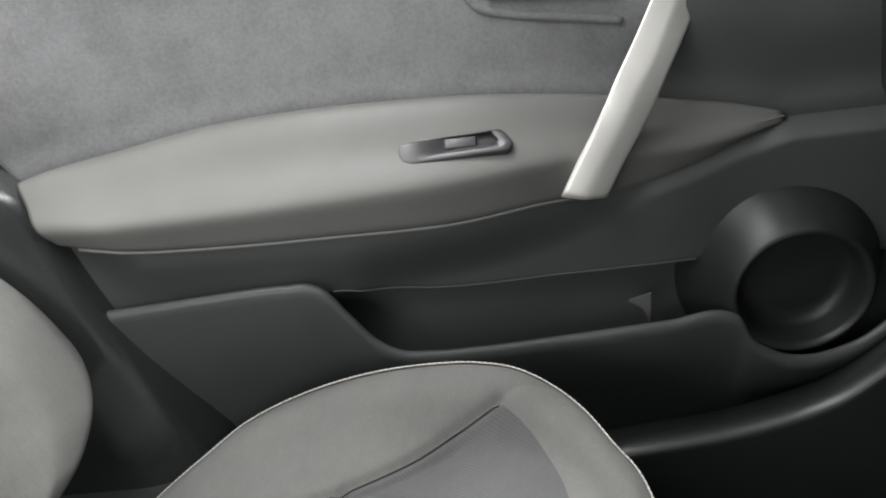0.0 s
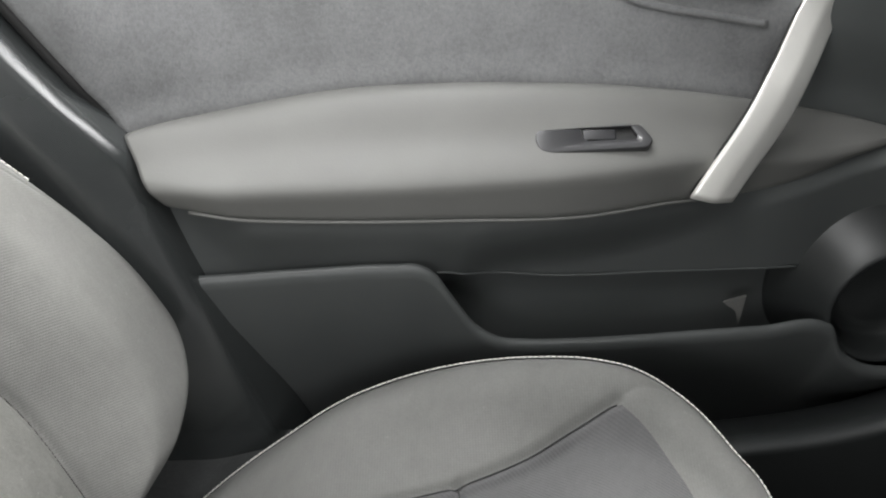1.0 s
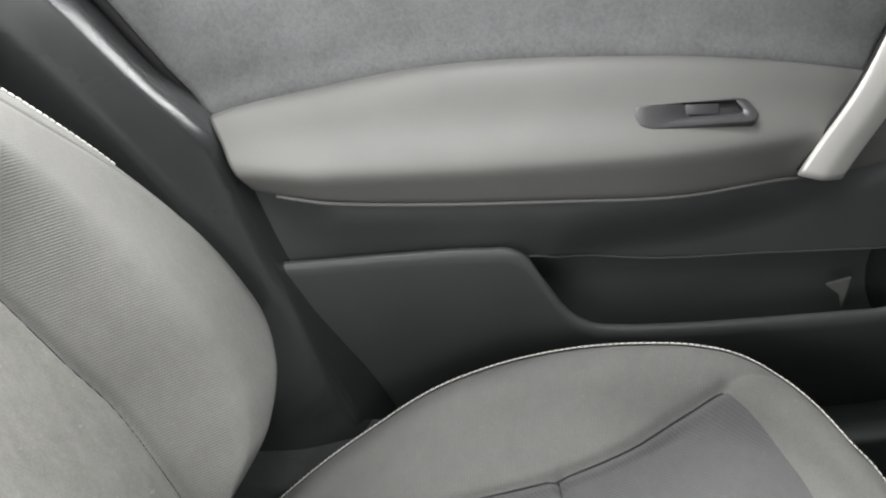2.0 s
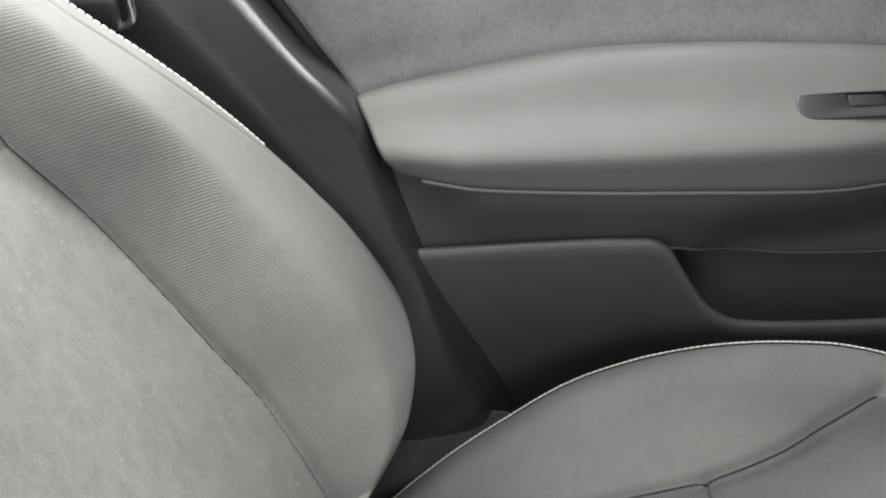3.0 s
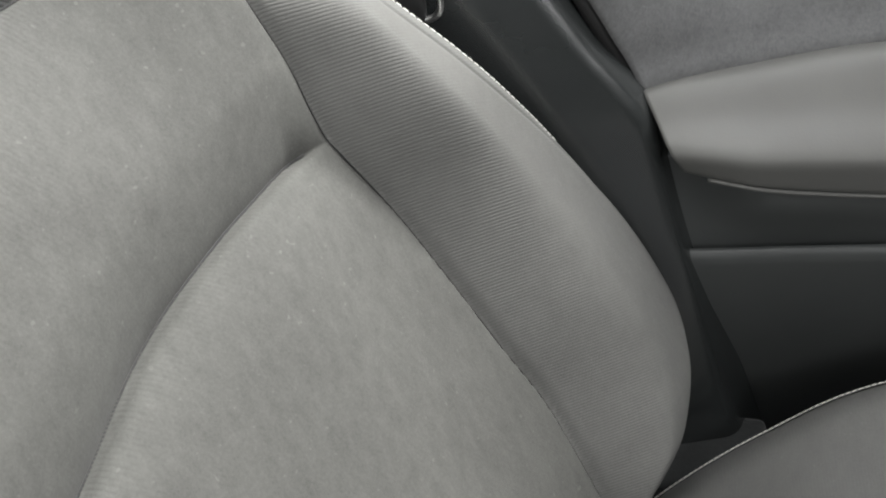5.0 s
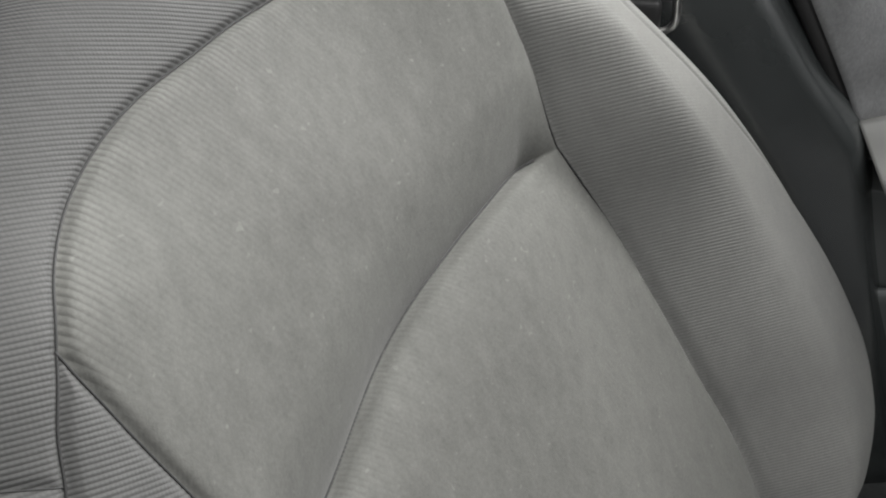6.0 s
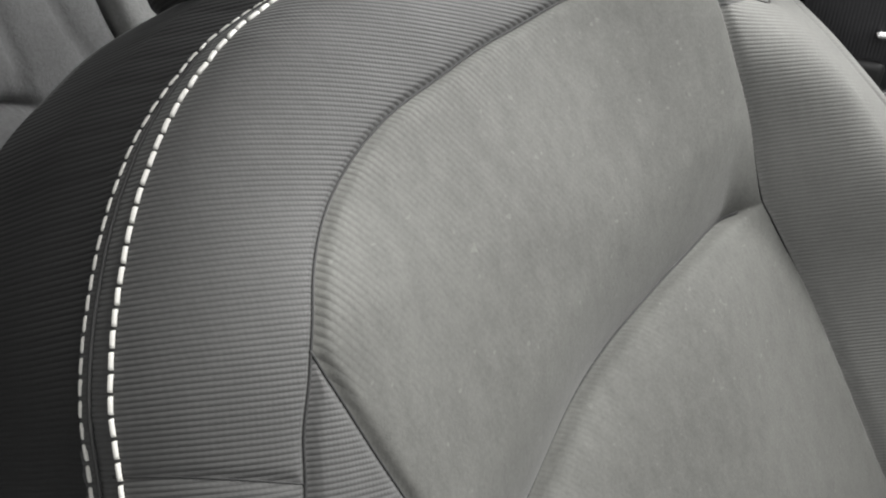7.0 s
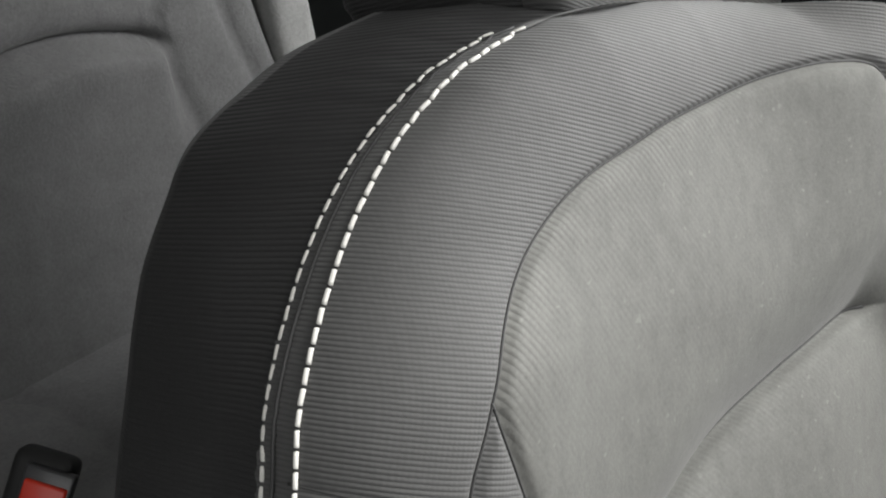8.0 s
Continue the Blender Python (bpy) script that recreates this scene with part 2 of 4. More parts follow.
# ---- the cabin shell ----
block("floor", (-1.6, -0.78, 0.02), (1.3, 0.98, 0.14), M_CARPET, 0.01, label="dark grey carpet on the car floor", category="floor")
# unseen ceiling; its opening is added and sized to shape the sun on the seat
for lo, hi in (((-1.6, -0.84, 1.2), (-0.23, 1.0, 1.25)), ((0.20, -0.84, 1.2), (0.5, 1.0, 1.25)), ((-0.23, -0.84, 1.2), (0.20, 0.0, 1.25)), ((-0.23, 0.87, 1.2), (0.20, 1.0, 1.25))):
    block("ceiling", lo, hi, M_HEAD, 0.004, label="unseen pale cloth headliner round an opening added for light", category="ceiling")
block("wall_left_lower", (-1.6, 0.9, 0.1), (1.3, 1.0, 0.88), M_PLASTIC, label="dark outer side of the car body", category="car body")
# unseen rail, its height chosen to keep sun off the lower bolster
block("wall_left_rail", (-1.6, 0.92, 1.09), (1.3, 1.0, 1.2), M_HEAD, label="unseen pale rail above the door window, placed to block sun", category="car body")
block("wall_right_lower", (-1.6, -0.84, 0.1), (1.3, -0.76, 0.64), M_PLASTIC, label="dark far side of the car body", category="car body")
block("wall_right_rail", (-1.6, -0.84, 1.13), (1.3, -0.76, 1.2), M_HEAD, label="pale roof rail above the far window", category="car body")
block("wall_rear", (-1.62, -0.8, 0.1), (-1.5, 1.0, 0.85), M_PLASTIC, label="dark rear wall of the cabin", category="car body")
block("wall_front", (0.53, -0.8, 0.47), (1.3, 0.90, 0.85), M_SILL, 0.04, label="dark dashboard and bulkhead", category="dashboard")
block("wall_front_pillar", (0.64, 0.72, 0.85), (1.3, 0.95, 1.2), M_HEAD, 0.02, label="pale windscreen pillar trim", category="car body")
block("wall_bulkhead", (1.12, -0.8, 0.1), (1.3, 1.0, 0.45), M_CARPET, label="dark carpeted footwell bulkhead", category="car body")
for k, (x0, x1) in enumerate(((-1.6, -1.35), (-0.75, -0.55))):
    block("wall_far_pillar", (x0, -0.84, 0.64), (x1, -0.76, 1.13), M_HEAD, label="pale pillar between the far windows", category="car body")

block("sill_step", (-0.6, 0.575, 0.14), (-0.057, 0.66, 0.293), M_STEP, 0.006, label="dark grey carpeted sill step beside the seat", category="sill")

# ---- the front door ----
DOOR = Matrix.Translation((-0.15, 0.66, 0.0)) @ Matrix(((0.97505, -0.20791, 0.07790, 0), (0.20725, 0.97815, 0.01656, 0), (-0.07974, 0.0, 0.99682, 0), (0, 0, 0, 1)))
door = tagged(empty("passenger_door", DOOR), "closed front car door with grey cloth, padded armrest and map pocket", "car door")

seam_z = smooth_fn((-0.07, -0.046, 0.03, 0.106, 0.19, 0.275, 0.34, 0.385, 0.43, 0.485, 0.532, 0.583), (0.590, 0.596, 0.602, 0.609, 0.6115, 0.608, 0.603, 0.597, 0.588, 0.577, 0.567, 0.552))
seam_d = smooth_fn((-0.07, -0.046, 0.03, 0.1, 0.2, 0.3, 0.385, 0.43, 0.5, 0.583), (-0.018, -0.009, 0.017, 0.030, 0.034, 0.039, 0.042, 0.048, 0.051, 0.052))
lip_d = smooth_fn((-0.07, -0.03, 0.0, 0.05, 0.1, 0.2, 0.3, 0.385, 0.43, 0.5, 0.55, 0.583), (-0.040, -0.046, -0.047, -0.042, -0.038, -0.033, -0.026, -0.008, 0.006, 0.018, 0.030, 0.044))
lip_z = smooth_fn((-0.07, -0.02, 0.02, 0.1, 0.2, 0.3, 0.385, 0.43, 0.5, 0.55, 0.583), (0.569, 0.567, 0.563, 0.559, 0.559, 0.560, 0.559, 0.554, 0.547, 0.549, 0.549))
edge_z = smooth_fn((-0.07, -0.03, 0.0, 0.05, 0.1, 0.2, 0.3, 0.385, 0.43, 0.5, 0.55, 0.583), (0.550, 0.542, 0.538, 0.531, 0.526, 0.521, 0.517, 0.518, 0.512, 0.522, 0.538, 0.548))


def arm_profile(s):
    """The armrest's section at s: from the seam on the door over the top to the lip and under it."""
    zs, ds, dl, zl, ze = float(seam_z(s)), float(seam_d(s)), float(lip_d(s)), float(lip_z(s)), float(edge_z(s))
    w = ds - dl
    g = zs - zl
    keys = [(ds + 0.012, zs - 0.010), (ds + 0.004, zs - 0.002), (ds - 0.10 * w, zs - 0.03 * g), (dl + 0.74 * w, zl + 0.84 * g), (dl + 0.45 * w, zl + 0.44 * g), (dl + 0.14 * w, zl + 0.15 * g), (dl + 0.0025, zl + 0.0015), (dl - 0.0002, zl - 0.004), (dl + 0.0028, (zl + ze) / 2 - 0.002), (dl + 0.006, ze + 0.003), (dl + 0.010, ze)]
    k = spline(keys, 30)
    return [(a, b) for a, b in k] + [(dl + 0.02, ze - 0.005), (ds + 0.012, ze - 0.003)]


stations = np.concatenate([np.linspace(-0.048, -0.03, 8), np.linspace(-0.025, 0.43, 60), np.linspace(0.437, 0.582, 22)])


def slant(s, z, top, reach, lean=0.6):
    """The door's rear edge leans: its pieces end further forward the lower they reach."""
    return s + lean * max(0.0, top - z) * float(step(reach, -0.05, s))


part("armrest", loft("armrest", [[(slant(s, z, float(seam_z(s)), 0.06), d, z) for d, z in arm_profile(s)] for s in stations], M_ARM), door, "padded grey vinyl armrest")


def sheet(name, fn, s0, s1, n, z0, z1, k, back, material):
    """A thick panel: its inner face is d = fn(s, z); it is closed behind at the depth back."""
    ss, u = np.linspace(s0, s1, n), np.linspace(0, 1, k)
    loops = []
    for s in ss:
        a, b = (z0(s) if callable(z0) else z0), (z1(s) if callable(z1) else z1)
        zz = a + (b - a) * u
        dd = fn(s, zz)
        loops.append([(s, d, z) for d, z in zip(dd, zz)] + [(s, back, float(zz[-1])), (s, back, float(zz[0]))])
    return loft(name, loops, material)


bead = [(slant(s, float(edge_z(s)), float(seam_z(s)), 0.06), float(lip_d(s)) + 0.0060, float(edge_z(s)) + 0.0005) for s in np.linspace(-0.035, 0.40, 60)]
part("trim_bead", sweep("trim_bead", bead, ring(0.0015, 8), M_ARM, (0, 1, 0)), door, "thin grey trim bead under the armrest")

# cloth above the armrest: slightly hollow; the joint with the plastic runs behind the pull handle


def panel(name, fn, s0, s1, n, z0, z1, k, back, material):
    """A thick panel between the slanted ends s0(z) and s1(z); its inner face is d = fn(s, z)."""
    loops = []
    for z in np.linspace(0, 1, k):
        row = []
        for t in np.linspace(0, 1, n):
            zz = z0 + (z1 - z0) * z
            a = s0(zz) + (s1(zz) - s0(zz)) * t
            row.append((a, float(fn(a, zz)), zz))
        loops.append(row + [(row[-1][0], back, row[-1][2]), (row[0][0], back, row[0][2])])
    return loft(name, loops, material)


rear_edge = smooth_fn((0.20, 0.30, 0.40, 0.473, 0.55, 0.597, 0.63, 0.66, 0.69, 0.80, 0.92), (0.098, 0.064, 0.031, 0.001, -0.031, -0.050, -0.067, -0.084, -0.101, -0.165, -0.235))


def upper_d(s, z):
    h = z - float(seam_z(s))
    k = float(step(0.0, 0.13, s - float(rear_edge(z))))
    hollow = 0.036 * float(step(-0.02, 0.14, h)) * k - 0.10 * max(0.0, z - 0.60) * (1 - k)
    return float(seam_d(s)) + 0.006 + hollow - 0.004 * math.exp(-((h / 0.012) ** 2)) - 0.018 * step(0.34, 0.50, s) * step(0.01, 0.08, h)


joint = smooth_fn((0.45, 0.52, 0.58, 0.64, 0.68, 0.80, 0.92), (0.39, 0.425, 0.452, 0.478, 0.496, 0.55, 0.60))
part("upper_panel", panel("upper_panel", upper_d, lambda z: float(rear_edge(z)), lambda z: float(joint(z)), 110, 0.56, 0.90, 84, 0.15, M_UPPER), door, "grey felted cloth panel")
part("front_panel", panel("front_panel", lambda s, z: upper_d(s, z) - 0.001, lambda z: float(joint(z)) + 0.001, lambda z: 0.95, 70, 0.47, 0.90, 54, 0.16, M_PLASTIC), door, "smooth black plastic panel")

diag = smooth_fn((0.0, 0.2, 0.238, 0.345, 0.438, 0.482, 0.60), (0.41, 0.425, 0.437, 0.454, 0.486, 0.512, 0.56))


def lower_d(s, z):
    """From just behind the armrest's edge the panel falls back, to the pocket's rim or to the sloping break."""
    top = float(lip_d(s)) + 0.007 + 0.03 * float(step(0.045, -0.02, s))
    far = float(step(0.15, 0.24, s))
    foot = -0.010 + 0.024 * far + 0.012 * float(step(0.46, 0.56, s))
    low = float(max(0.462 - 0.05 * far, min(diag(s), edge_z(s) - 0.012)))
    d = foot + (top - foot) * step(low, float(edge_z(s)) + 0.004, z) ** 0.9
    return d + 0.010 * step(low - 0.002, low - 0.03, z) * (1 - far) + 0.07 * step(0.455, 0.38, z) * (1 - far) + (0.004 + 0.018 * far) * step(float(ledge(s)), float(ledge(s)) - 0.006, z)


ledge = smooth_fn((0.15, 0.19, 0.22, 0.26, 0.40, 0.50, 0.53, 0.60), (0.452, 0.456, 0.447, 0.440, 0.438, 0.436, 0.432, 0.42))
part("lower_panel", sheet("lower_panel", lower_d, -0.04, 0.95, 170, 0.19, 0.545, 140, 0.13, M_PLASTIC), door, "black moulded plastic panel")
lip = [(s, float(lower_d(s, float(ledge(s)) + 0.001)) - 0.0003, float(ledge(s))) for s in np.linspace(0.185, 0.505, 60)]
part("ledge_bead", sweep("ledge_bead", lip, ring(0.0011, 8), M_PLASTIC, (0, 1, 0)), door, "thin moulded edge along the back of the pocket")

rim = smooth_fn((-0.03, 0.0, 0.08, 0.15, 0.170, 0.182, 0.197, 0.216, 0.236, 0.262, 0.30, 0.394, 0.468, 0.526, 0.533, 0.541, 0.56, 0.59, 0.617, 0.64, 0.66, 0.69, 0.705), (0.470, 0.471, 0.475, 0.4765, 0.475, 0.467, 0.443, 0.414, 0.3985, 0.394, 0.393, 0.396, 0.3995, 0.4005, 0.396, 0.378, 0.358, 0.348, 0.352, 0.362, 0.378, 0.40, 0.42))


def pocket_loop(s):
    zr = float(rim(s))
    o = -0.022
    f = zr - 0.262
    k = [(0.052, 0.19), (0.046, 0.20), (0.033, 0.245), (o + 0.040, 0.262 + 0.22 * f), (o + 0.021, 0.262 + 0.48 * f), (o + 0.0065, 0.262 + 0.75 * f), (o, zr - 0.014), (o - 0.0015, zr - 0.007), (o + 0.0005, zr - 0.0018), (o + 0.0035, zr), (o + 0.006, zr - 0.002), (o + 0.0075, zr - 0.008)]
    return [(slant(s, z, 0.473, 0.12, 0.28), d, z) for d, z in k + [(o + 0.016, 0.262 + 0.75 * f), (o + 0.031, 0.262 + 0.48 * f), (0.058, 0.192)]]


part("map_pocket", loft("map_pocket", [pocket_loop(s) for s in np.linspace(-0.022, 0.705, 260)], M_PLASTIC), door, "black plastic map pocket with a raised rim")

# speaker housing: a cone ring with a sunk grille
sp = []
for k in range(64):
    a = 2 * math.pi * k / 64
    prof = [(0.0935, 0.09, 0.0), (0.0935, 0.040, 0.0), (0.0925, 0.036, 0.0), (0.0900, 0.034, 0.05), (0.084, 0.026, 0.25), (0.076, 0.012, 0.55), (0.067, -0.006, 0.85), (0.062, -0.0150, 0.97), (0.059, -0.0175, 1.0), (0.0565, -0.0165, 1.0), (0.0545, -0.010, 1.0), (0.052, 0.006, 1.0), (0.047, 0.016, 1.0), (0.035, 0.014, 1.0), (0.015, 0.012, 1.0), (0.0002, 0.0115, 1.0)]
    sp.append([(0.580 + 0.006 * f + r * math.cos(a), d, 0.408 + 0.004 * f + r * math.sin(a)) for r, d, f in prof])
sv = [p for l in sp for p in l]
nc = len(sp[0])
sf = [(i * nc + j, i * nc + j + 1, ((i + 1) % 64) * nc + j + 1, ((i + 1) % 64) * nc + j) for i in range(64) for j in range(nc - 1)]
part("speaker_surround", mesh_from("speaker_surround", sv, sf, M_SPEAKER), door, "round black speaker surround")

# silver pull handle
edge_l = smooth_fn((0.528, 0.553, 0.575, 0.596, 0.615, 0.631, 0.647, 0.665, 0.70, 0.78), (0.386, 0.400, 0.4135, 0.426, 0.438, 0.4515, 0.465, 0.478, 0.505, 0.572))
edge_d = smooth_fn((0.528, 0.553, 0.575, 0.596, 0.615, 0.631, 0.647, 0.665, 0.70, 0.78), (-0.014, -0.010, -0.006, 0.0, 0.010, 0.026, 0.044, 0.058, 0.068, 0.082))
hl, hb = [], []
for z in np.linspace(0.528, 0.78, 48):
    a, d = float(edge_l(z)), float(edge_d(z))
    b, e = a + 0.0405 + 0.004 * float(step(0.54, 0.62, z)), d + 0.006 + 0.011 * float(step(0.53, 0.65, z))
    cs = [(a + 0.007, d + 0.012), (a, d + 0.001), ((a + b) / 2, (d + e) / 2 - 0.005), (b, e), (b, e + 0.012)]
    hl.append([(p, q, z - 0.20 * (p - a)) for p, q in rounded_loop(cs, 0.005, 4)])
    cb = [(a + 0.007, d + 0.018), (a + 0.003, d + 0.008), (b - 0.006, e + 0.010), (b - 0.006, e + 0.020)]
    hb.append([(p, q, z - 0.20 * (p - a)) for p, q in rounded_loop(cb, 0.003, 3)])
handle = part("pull_handle", loft("pull_handle", hl, M_METAL), door, "satin silver pull handle")
part("handle_backing", loft("handle_backing", hb, M_RUBBER), handle, "black plastic backing")

# window switch let into the armrest
sw_s = 0.3085
pr = arm_profile(sw_s)
d0, z0 = -0.0035, float(np.interp(-0.0035, [p[0] for p in pr[4:22]][::-1], [p[1] for p in pr[4:22]][::-1]))
slope = math.atan2(float(seam_z(sw_s)) - float(lip_z(sw_s)), float(seam_d(sw_s)) - float(lip_d(sw_s)))
SW = Matrix.Translation((sw_s, d0, z0 + 0.0018)) @ Matrix.Rotation(slope * 1.0, 4, "X")
sw = empty("window_switch")
sw.parent = door
sw.matrix_local = SW


def frame_mesh(name, outer, inner, h0, h1, material):
    """A flat frame between two loops with the same number of points, from height h0 up to h1."""
    n = len(outer)
    rows = [[(x * kx, y * ky, h) for x, y in outer] for kx, ky, h in ((1, 1, h0), (1, 1, h1 - 0.0024), (0.996, 0.982, h1 - 0.0015), (0.986, 0.94, h1 - 0.0007), (0.972, 0.88, h1 - 0.0002), (0.955, 0.82, h1))]
    rows += [[(x * kx, y * ky, h) for x, y in inner] for kx, ky, h in ((1.02, 1.06, h1), (1.005, 1.015, h1 - 0.0004), (1, 1, h1 - 0.0012), (1, 1, h0))]
    v = [p for r in rows for p in r]
    f = []
    for i in range(len(rows)):
        for j in range(n):
            k = (i + 1) % len(rows)
            f.append((i * n + j, i * n + (j + 1) % n, k * n + (j + 1) % n, k * n + j))
    return mesh_from(name, v, f, material)


outer = rounded_loop([(-0.047, 0.0098), (-0.0485, 0.0010), (-0.0455, -0.0080), (-0.037, -0.0107), (0.041, -0.0075), (0.0455, -0.001), (0.037, 0.0135)], 0.0045, 6)
inner = rounded_loop([(-0.0115, 0.0100), (-0.0113, 0.0060), (-0.0105, 0.0020), (-0.0070, -0.0012), (0.0310, 0.0002), (0.0330, 0.0030), (0.0280, 0.0115)], 0.0012, 6)
part("bezel", frame_mesh("bezel", outer, inner, -0.006, 0.0022, M_GLOSS), sw, "dark grey plastic bezel")
part("rocker", box_mesh("rocker", 0.026, 0.0095, 0.006, 0.0012, M_SWITCH), sw, "dark grey window rocker").location = (0.003, 0.0050, -0.0016)
part("well", box_mesh("well", 0.048, 0.0145, 0.002, 0.0005, M_RUBBER), sw, "black switch well").location = (0.011, 0.0048, -0.0026)

# inner release handle in its recess
rec = [(a, upper_d(a, b) - 0.001, b) for a, b in spline([(0.322, 0.705), (0.328, 0.680), (0.339, 0.667), (0.362, 0.660), (0.40, 0.653), (0.452, 0.644)], 40)]
part("recess_rim", sweep("recess_rim", rec, ring(0.0035, 8), M_UPPER, (0, 1, 0)), door, "padded edge of the handle recess")
lev = [[(s, upper_d(s, 0.675) - 0.004 + 0.006 * math.cos(a), 0.680 - 0.10 * (s - 0.34) + 0.006 * math.sin(a)) for a in [2 * math.pi * k / 10 for k in range(10)]] for s in np.linspace(0.345, 0.45, 14)]
part("release_lever", loft("release_lever", lev, M_CHROME), door, "bright metal release lever")
part("recess", box_mesh("recess", 0.10, 0.004, 0.05, 0.001, M_RUBBER), door, "dark handle recess").location = (0.395, upper_d(0.39, 0.69) + 0.0005, 0.699)

# rubber seal along the door's rear edge
ridge = [(-0.245, 0.86), (-0.175, 0.76), (-0.150, 0.722), (-0.123, 0.688), (-0.104, 0.661), (-0.083, 0.633), (-0.060, 0.605), (-0.046, 0.585), (-0.038, 0.560), (-0.021, 0.500), (-0.002, 0.438), (0.015, 0.378), (0.035, 0.320), (0.057, 0.25), (0.075, 0.19)]
part("rubber_seal", sweep("rubber_seal", [(float(rear_edge(z)) - 0.005, upper_d(float(rear_edge(z)), z) + 0.006 if z > 0.60 else 0.016, z) for z in np.linspace(0.86, 0.36, 60)], ring(0.0055, 10), M_RUBBER, (0, 1, 0)), door, "black rubber door seal")

# ---- pillar and sill trim ----
pillar = tagged(empty("pillar_trim", DOOR), "dark plastic trim on the door pillar behind the seat", "pillar trim", "", "structure")
pl = []
for s, z in spline(ridge, 80):
    fwd = float(step(0.56, 0.42, z))
    n = -0.008 * fwd
    wide = float(np.clip(rear_edge(z) - s - 0.006, 0.009, 0.05))
    prof = [(wide, 0.06), (wide, 0.006), (0.0, -0.030 + n), (-0.05, -0.040 + n), (-0.10, -0.036 + 0.8 * n), (-0.22, -0.030), (-0.40, -0.024), (-0.40, 0.06)]
    pl.append([(s + a, b, z + 0.35 * min(0, a + 0.01)) for a, b in rounded_loop(prof, 0.013, 8)])
part("pillar_cover", loft("pillar_cover", pl, M_PILLAR), pillar)

sill = tagged(empty("sill_trim", DOOR), "black plastic door sill trim along the carpet", "sill trim", "", "structure")
sc = spline([(0.30, -0.078, 0.295), (0.36, -0.08, 0.302), (0.43, -0.08, 0.310), (0.515, -0.08, 0.319), (0.583, -0.08, 0.337), (0.615, -0.08, 0.356), (0.66, -0.08, 0.40), (0.69, -0.08, 0.46), (0.70, -0.08, 0.52)], 70)
part("sill_edge", sweep("sill_edge", sc, rounded_loop([(0.004, -0.16), (0.004, 0.0), (-0.012, 0.003), (-0.075, -0.035), (-0.10, -0.16)], 0.006, 3), M_SILL, (0, 0, 1)), sill)

# ---- the front seat ----
SEAT = Matrix(((0.10914, -0.44299, 0.88986, -0.31128), (0.97195, 0.23517, -0.00214, 0.31551), (-0.20832, 0.86513, 0.45623, 0.68782), (0, 0, 0, 1)))
seat = tagged(empty("passenger_seat", Matrix.Translation((0.0, 0.33, 0.14))), "grey cloth front car seat with ribbed bolsters and white stitching", "car seat")
inv = seat.matrix_world.inverted()


def seat_part(name, me, label="", m=SEAT, parent=None):
    ob = part(name, me, parent or seat, label)
    ob.matrix_local = (inv @ m) if parent is None else m
    return ob


hi_u = smooth_fn((-0.335, -0.315, -0.30, -0.288, -0.275, -0.258, -0.24, -0.215, -0.19, -0.14, -0.095, -0.06, -0.02, 0.015, 0.051, 0.08, 0.109, 0.128, 0.145, 0.158, 0.166), (0.20, 0.245, 0.272, 0.294, 0.312, 0.329, 0.341, 0.348, 0.346, 0.334, 0.312, 0.290, 0.262, 0.238, 0.217, 0.214, 0.218, 0.210, 0.188, 0.152, 0.10))
hi_w = smooth_fn((-0.335, -0.315, -0.30, -0.288, -0.275, -0.258, -0.24, -0.1, 0.015, 0.051, 0.08, 0.109, 0.128, 0.145, 0.158, 0.166), (-0.01, 0.02, 0.037, 0.048, 0.054, 0.059, 0.061, 0.061, 0.059, 0.051, 0.038, 0.019, 0.008, -0.008, -0.028, -0.045))
lo_u = smooth_fn((-0.335, -0.25, -0.15, -0.05, 0.011, 0.035, 0.052, 0.068, 0.084, 0.099, 0.114, 0.1285, 0.142, 0.150, 0.155, 0.160, 0.164, 0.166), (-0.19, -0.218, -0.221, -0.2085, -0.194, -0.1885, -0.1815, -0.173, -0.163, -0.1515, -0.137, -0.118, -0.094, -0.073, -0.057, -0.035, -0.005, 0.03))
seam_u = smooth_fn((-0.335, -0.265, -0.21, -0.165, -0.107, -0.05, 0.0, 0.018, 0.045, 0.08, 0.108, 0.166), (0.233, 0.233, 0.229, 0.217, 0.203, 0.187, 0.1655, 0.161, 0.156, 0.1445, 0.137, 0.137))
ARCH = spline([(-0.205, -0.335), (-0.20, -0.25), (-0.188, -0.12), (-0.174, -0.04), (-0.160, -0.005), (-0.155, 0.010), (-0.148, 0.024), (-0.1415, 0.037), (-0.131, 0.053), (-0.113, 0.070), (-0.088, 0.086), (-0.064, 0.0965), (-0.035, 0.1045), (-0.005, 0.1125), (0.025, 0.1185), (0.065, 0.1265), (0.100, 0.130), (0.124, 0.1255), (0.137, 0.108)], 130)
OUTSEAM = spline([(0.137, 0.108), (0.1445, 0.08), (0.156, 0.045), (0.161, 0.018), (0.1655, 0.0), (0.187, -0.05), (0.203, -0.107), (0.217, -0.165), (0.229, -0.21), (0.233, -0.265), (0.233, -0.335)], 100)
CREASE = spline([(0.166, 0.001), (0.14, -0.0015), (0.11, -0.0078), (0.085, -0.0140), (0.06, -0.0220), (0.036, -0.0305), (0.0, -0.0470), (-0.04, -0.0700), (-0.08, -0.0915), (-0.185, -0.142)], 80)
LSEAM = spline([(-0.1445, 0.0325), (-0.1425, 0.0235), (-0.139, 0.012), (-0.1335, -0.006), (-0.126, -0.0275), (-0.111, -0.068), (-0.098, -0.096)], 40)
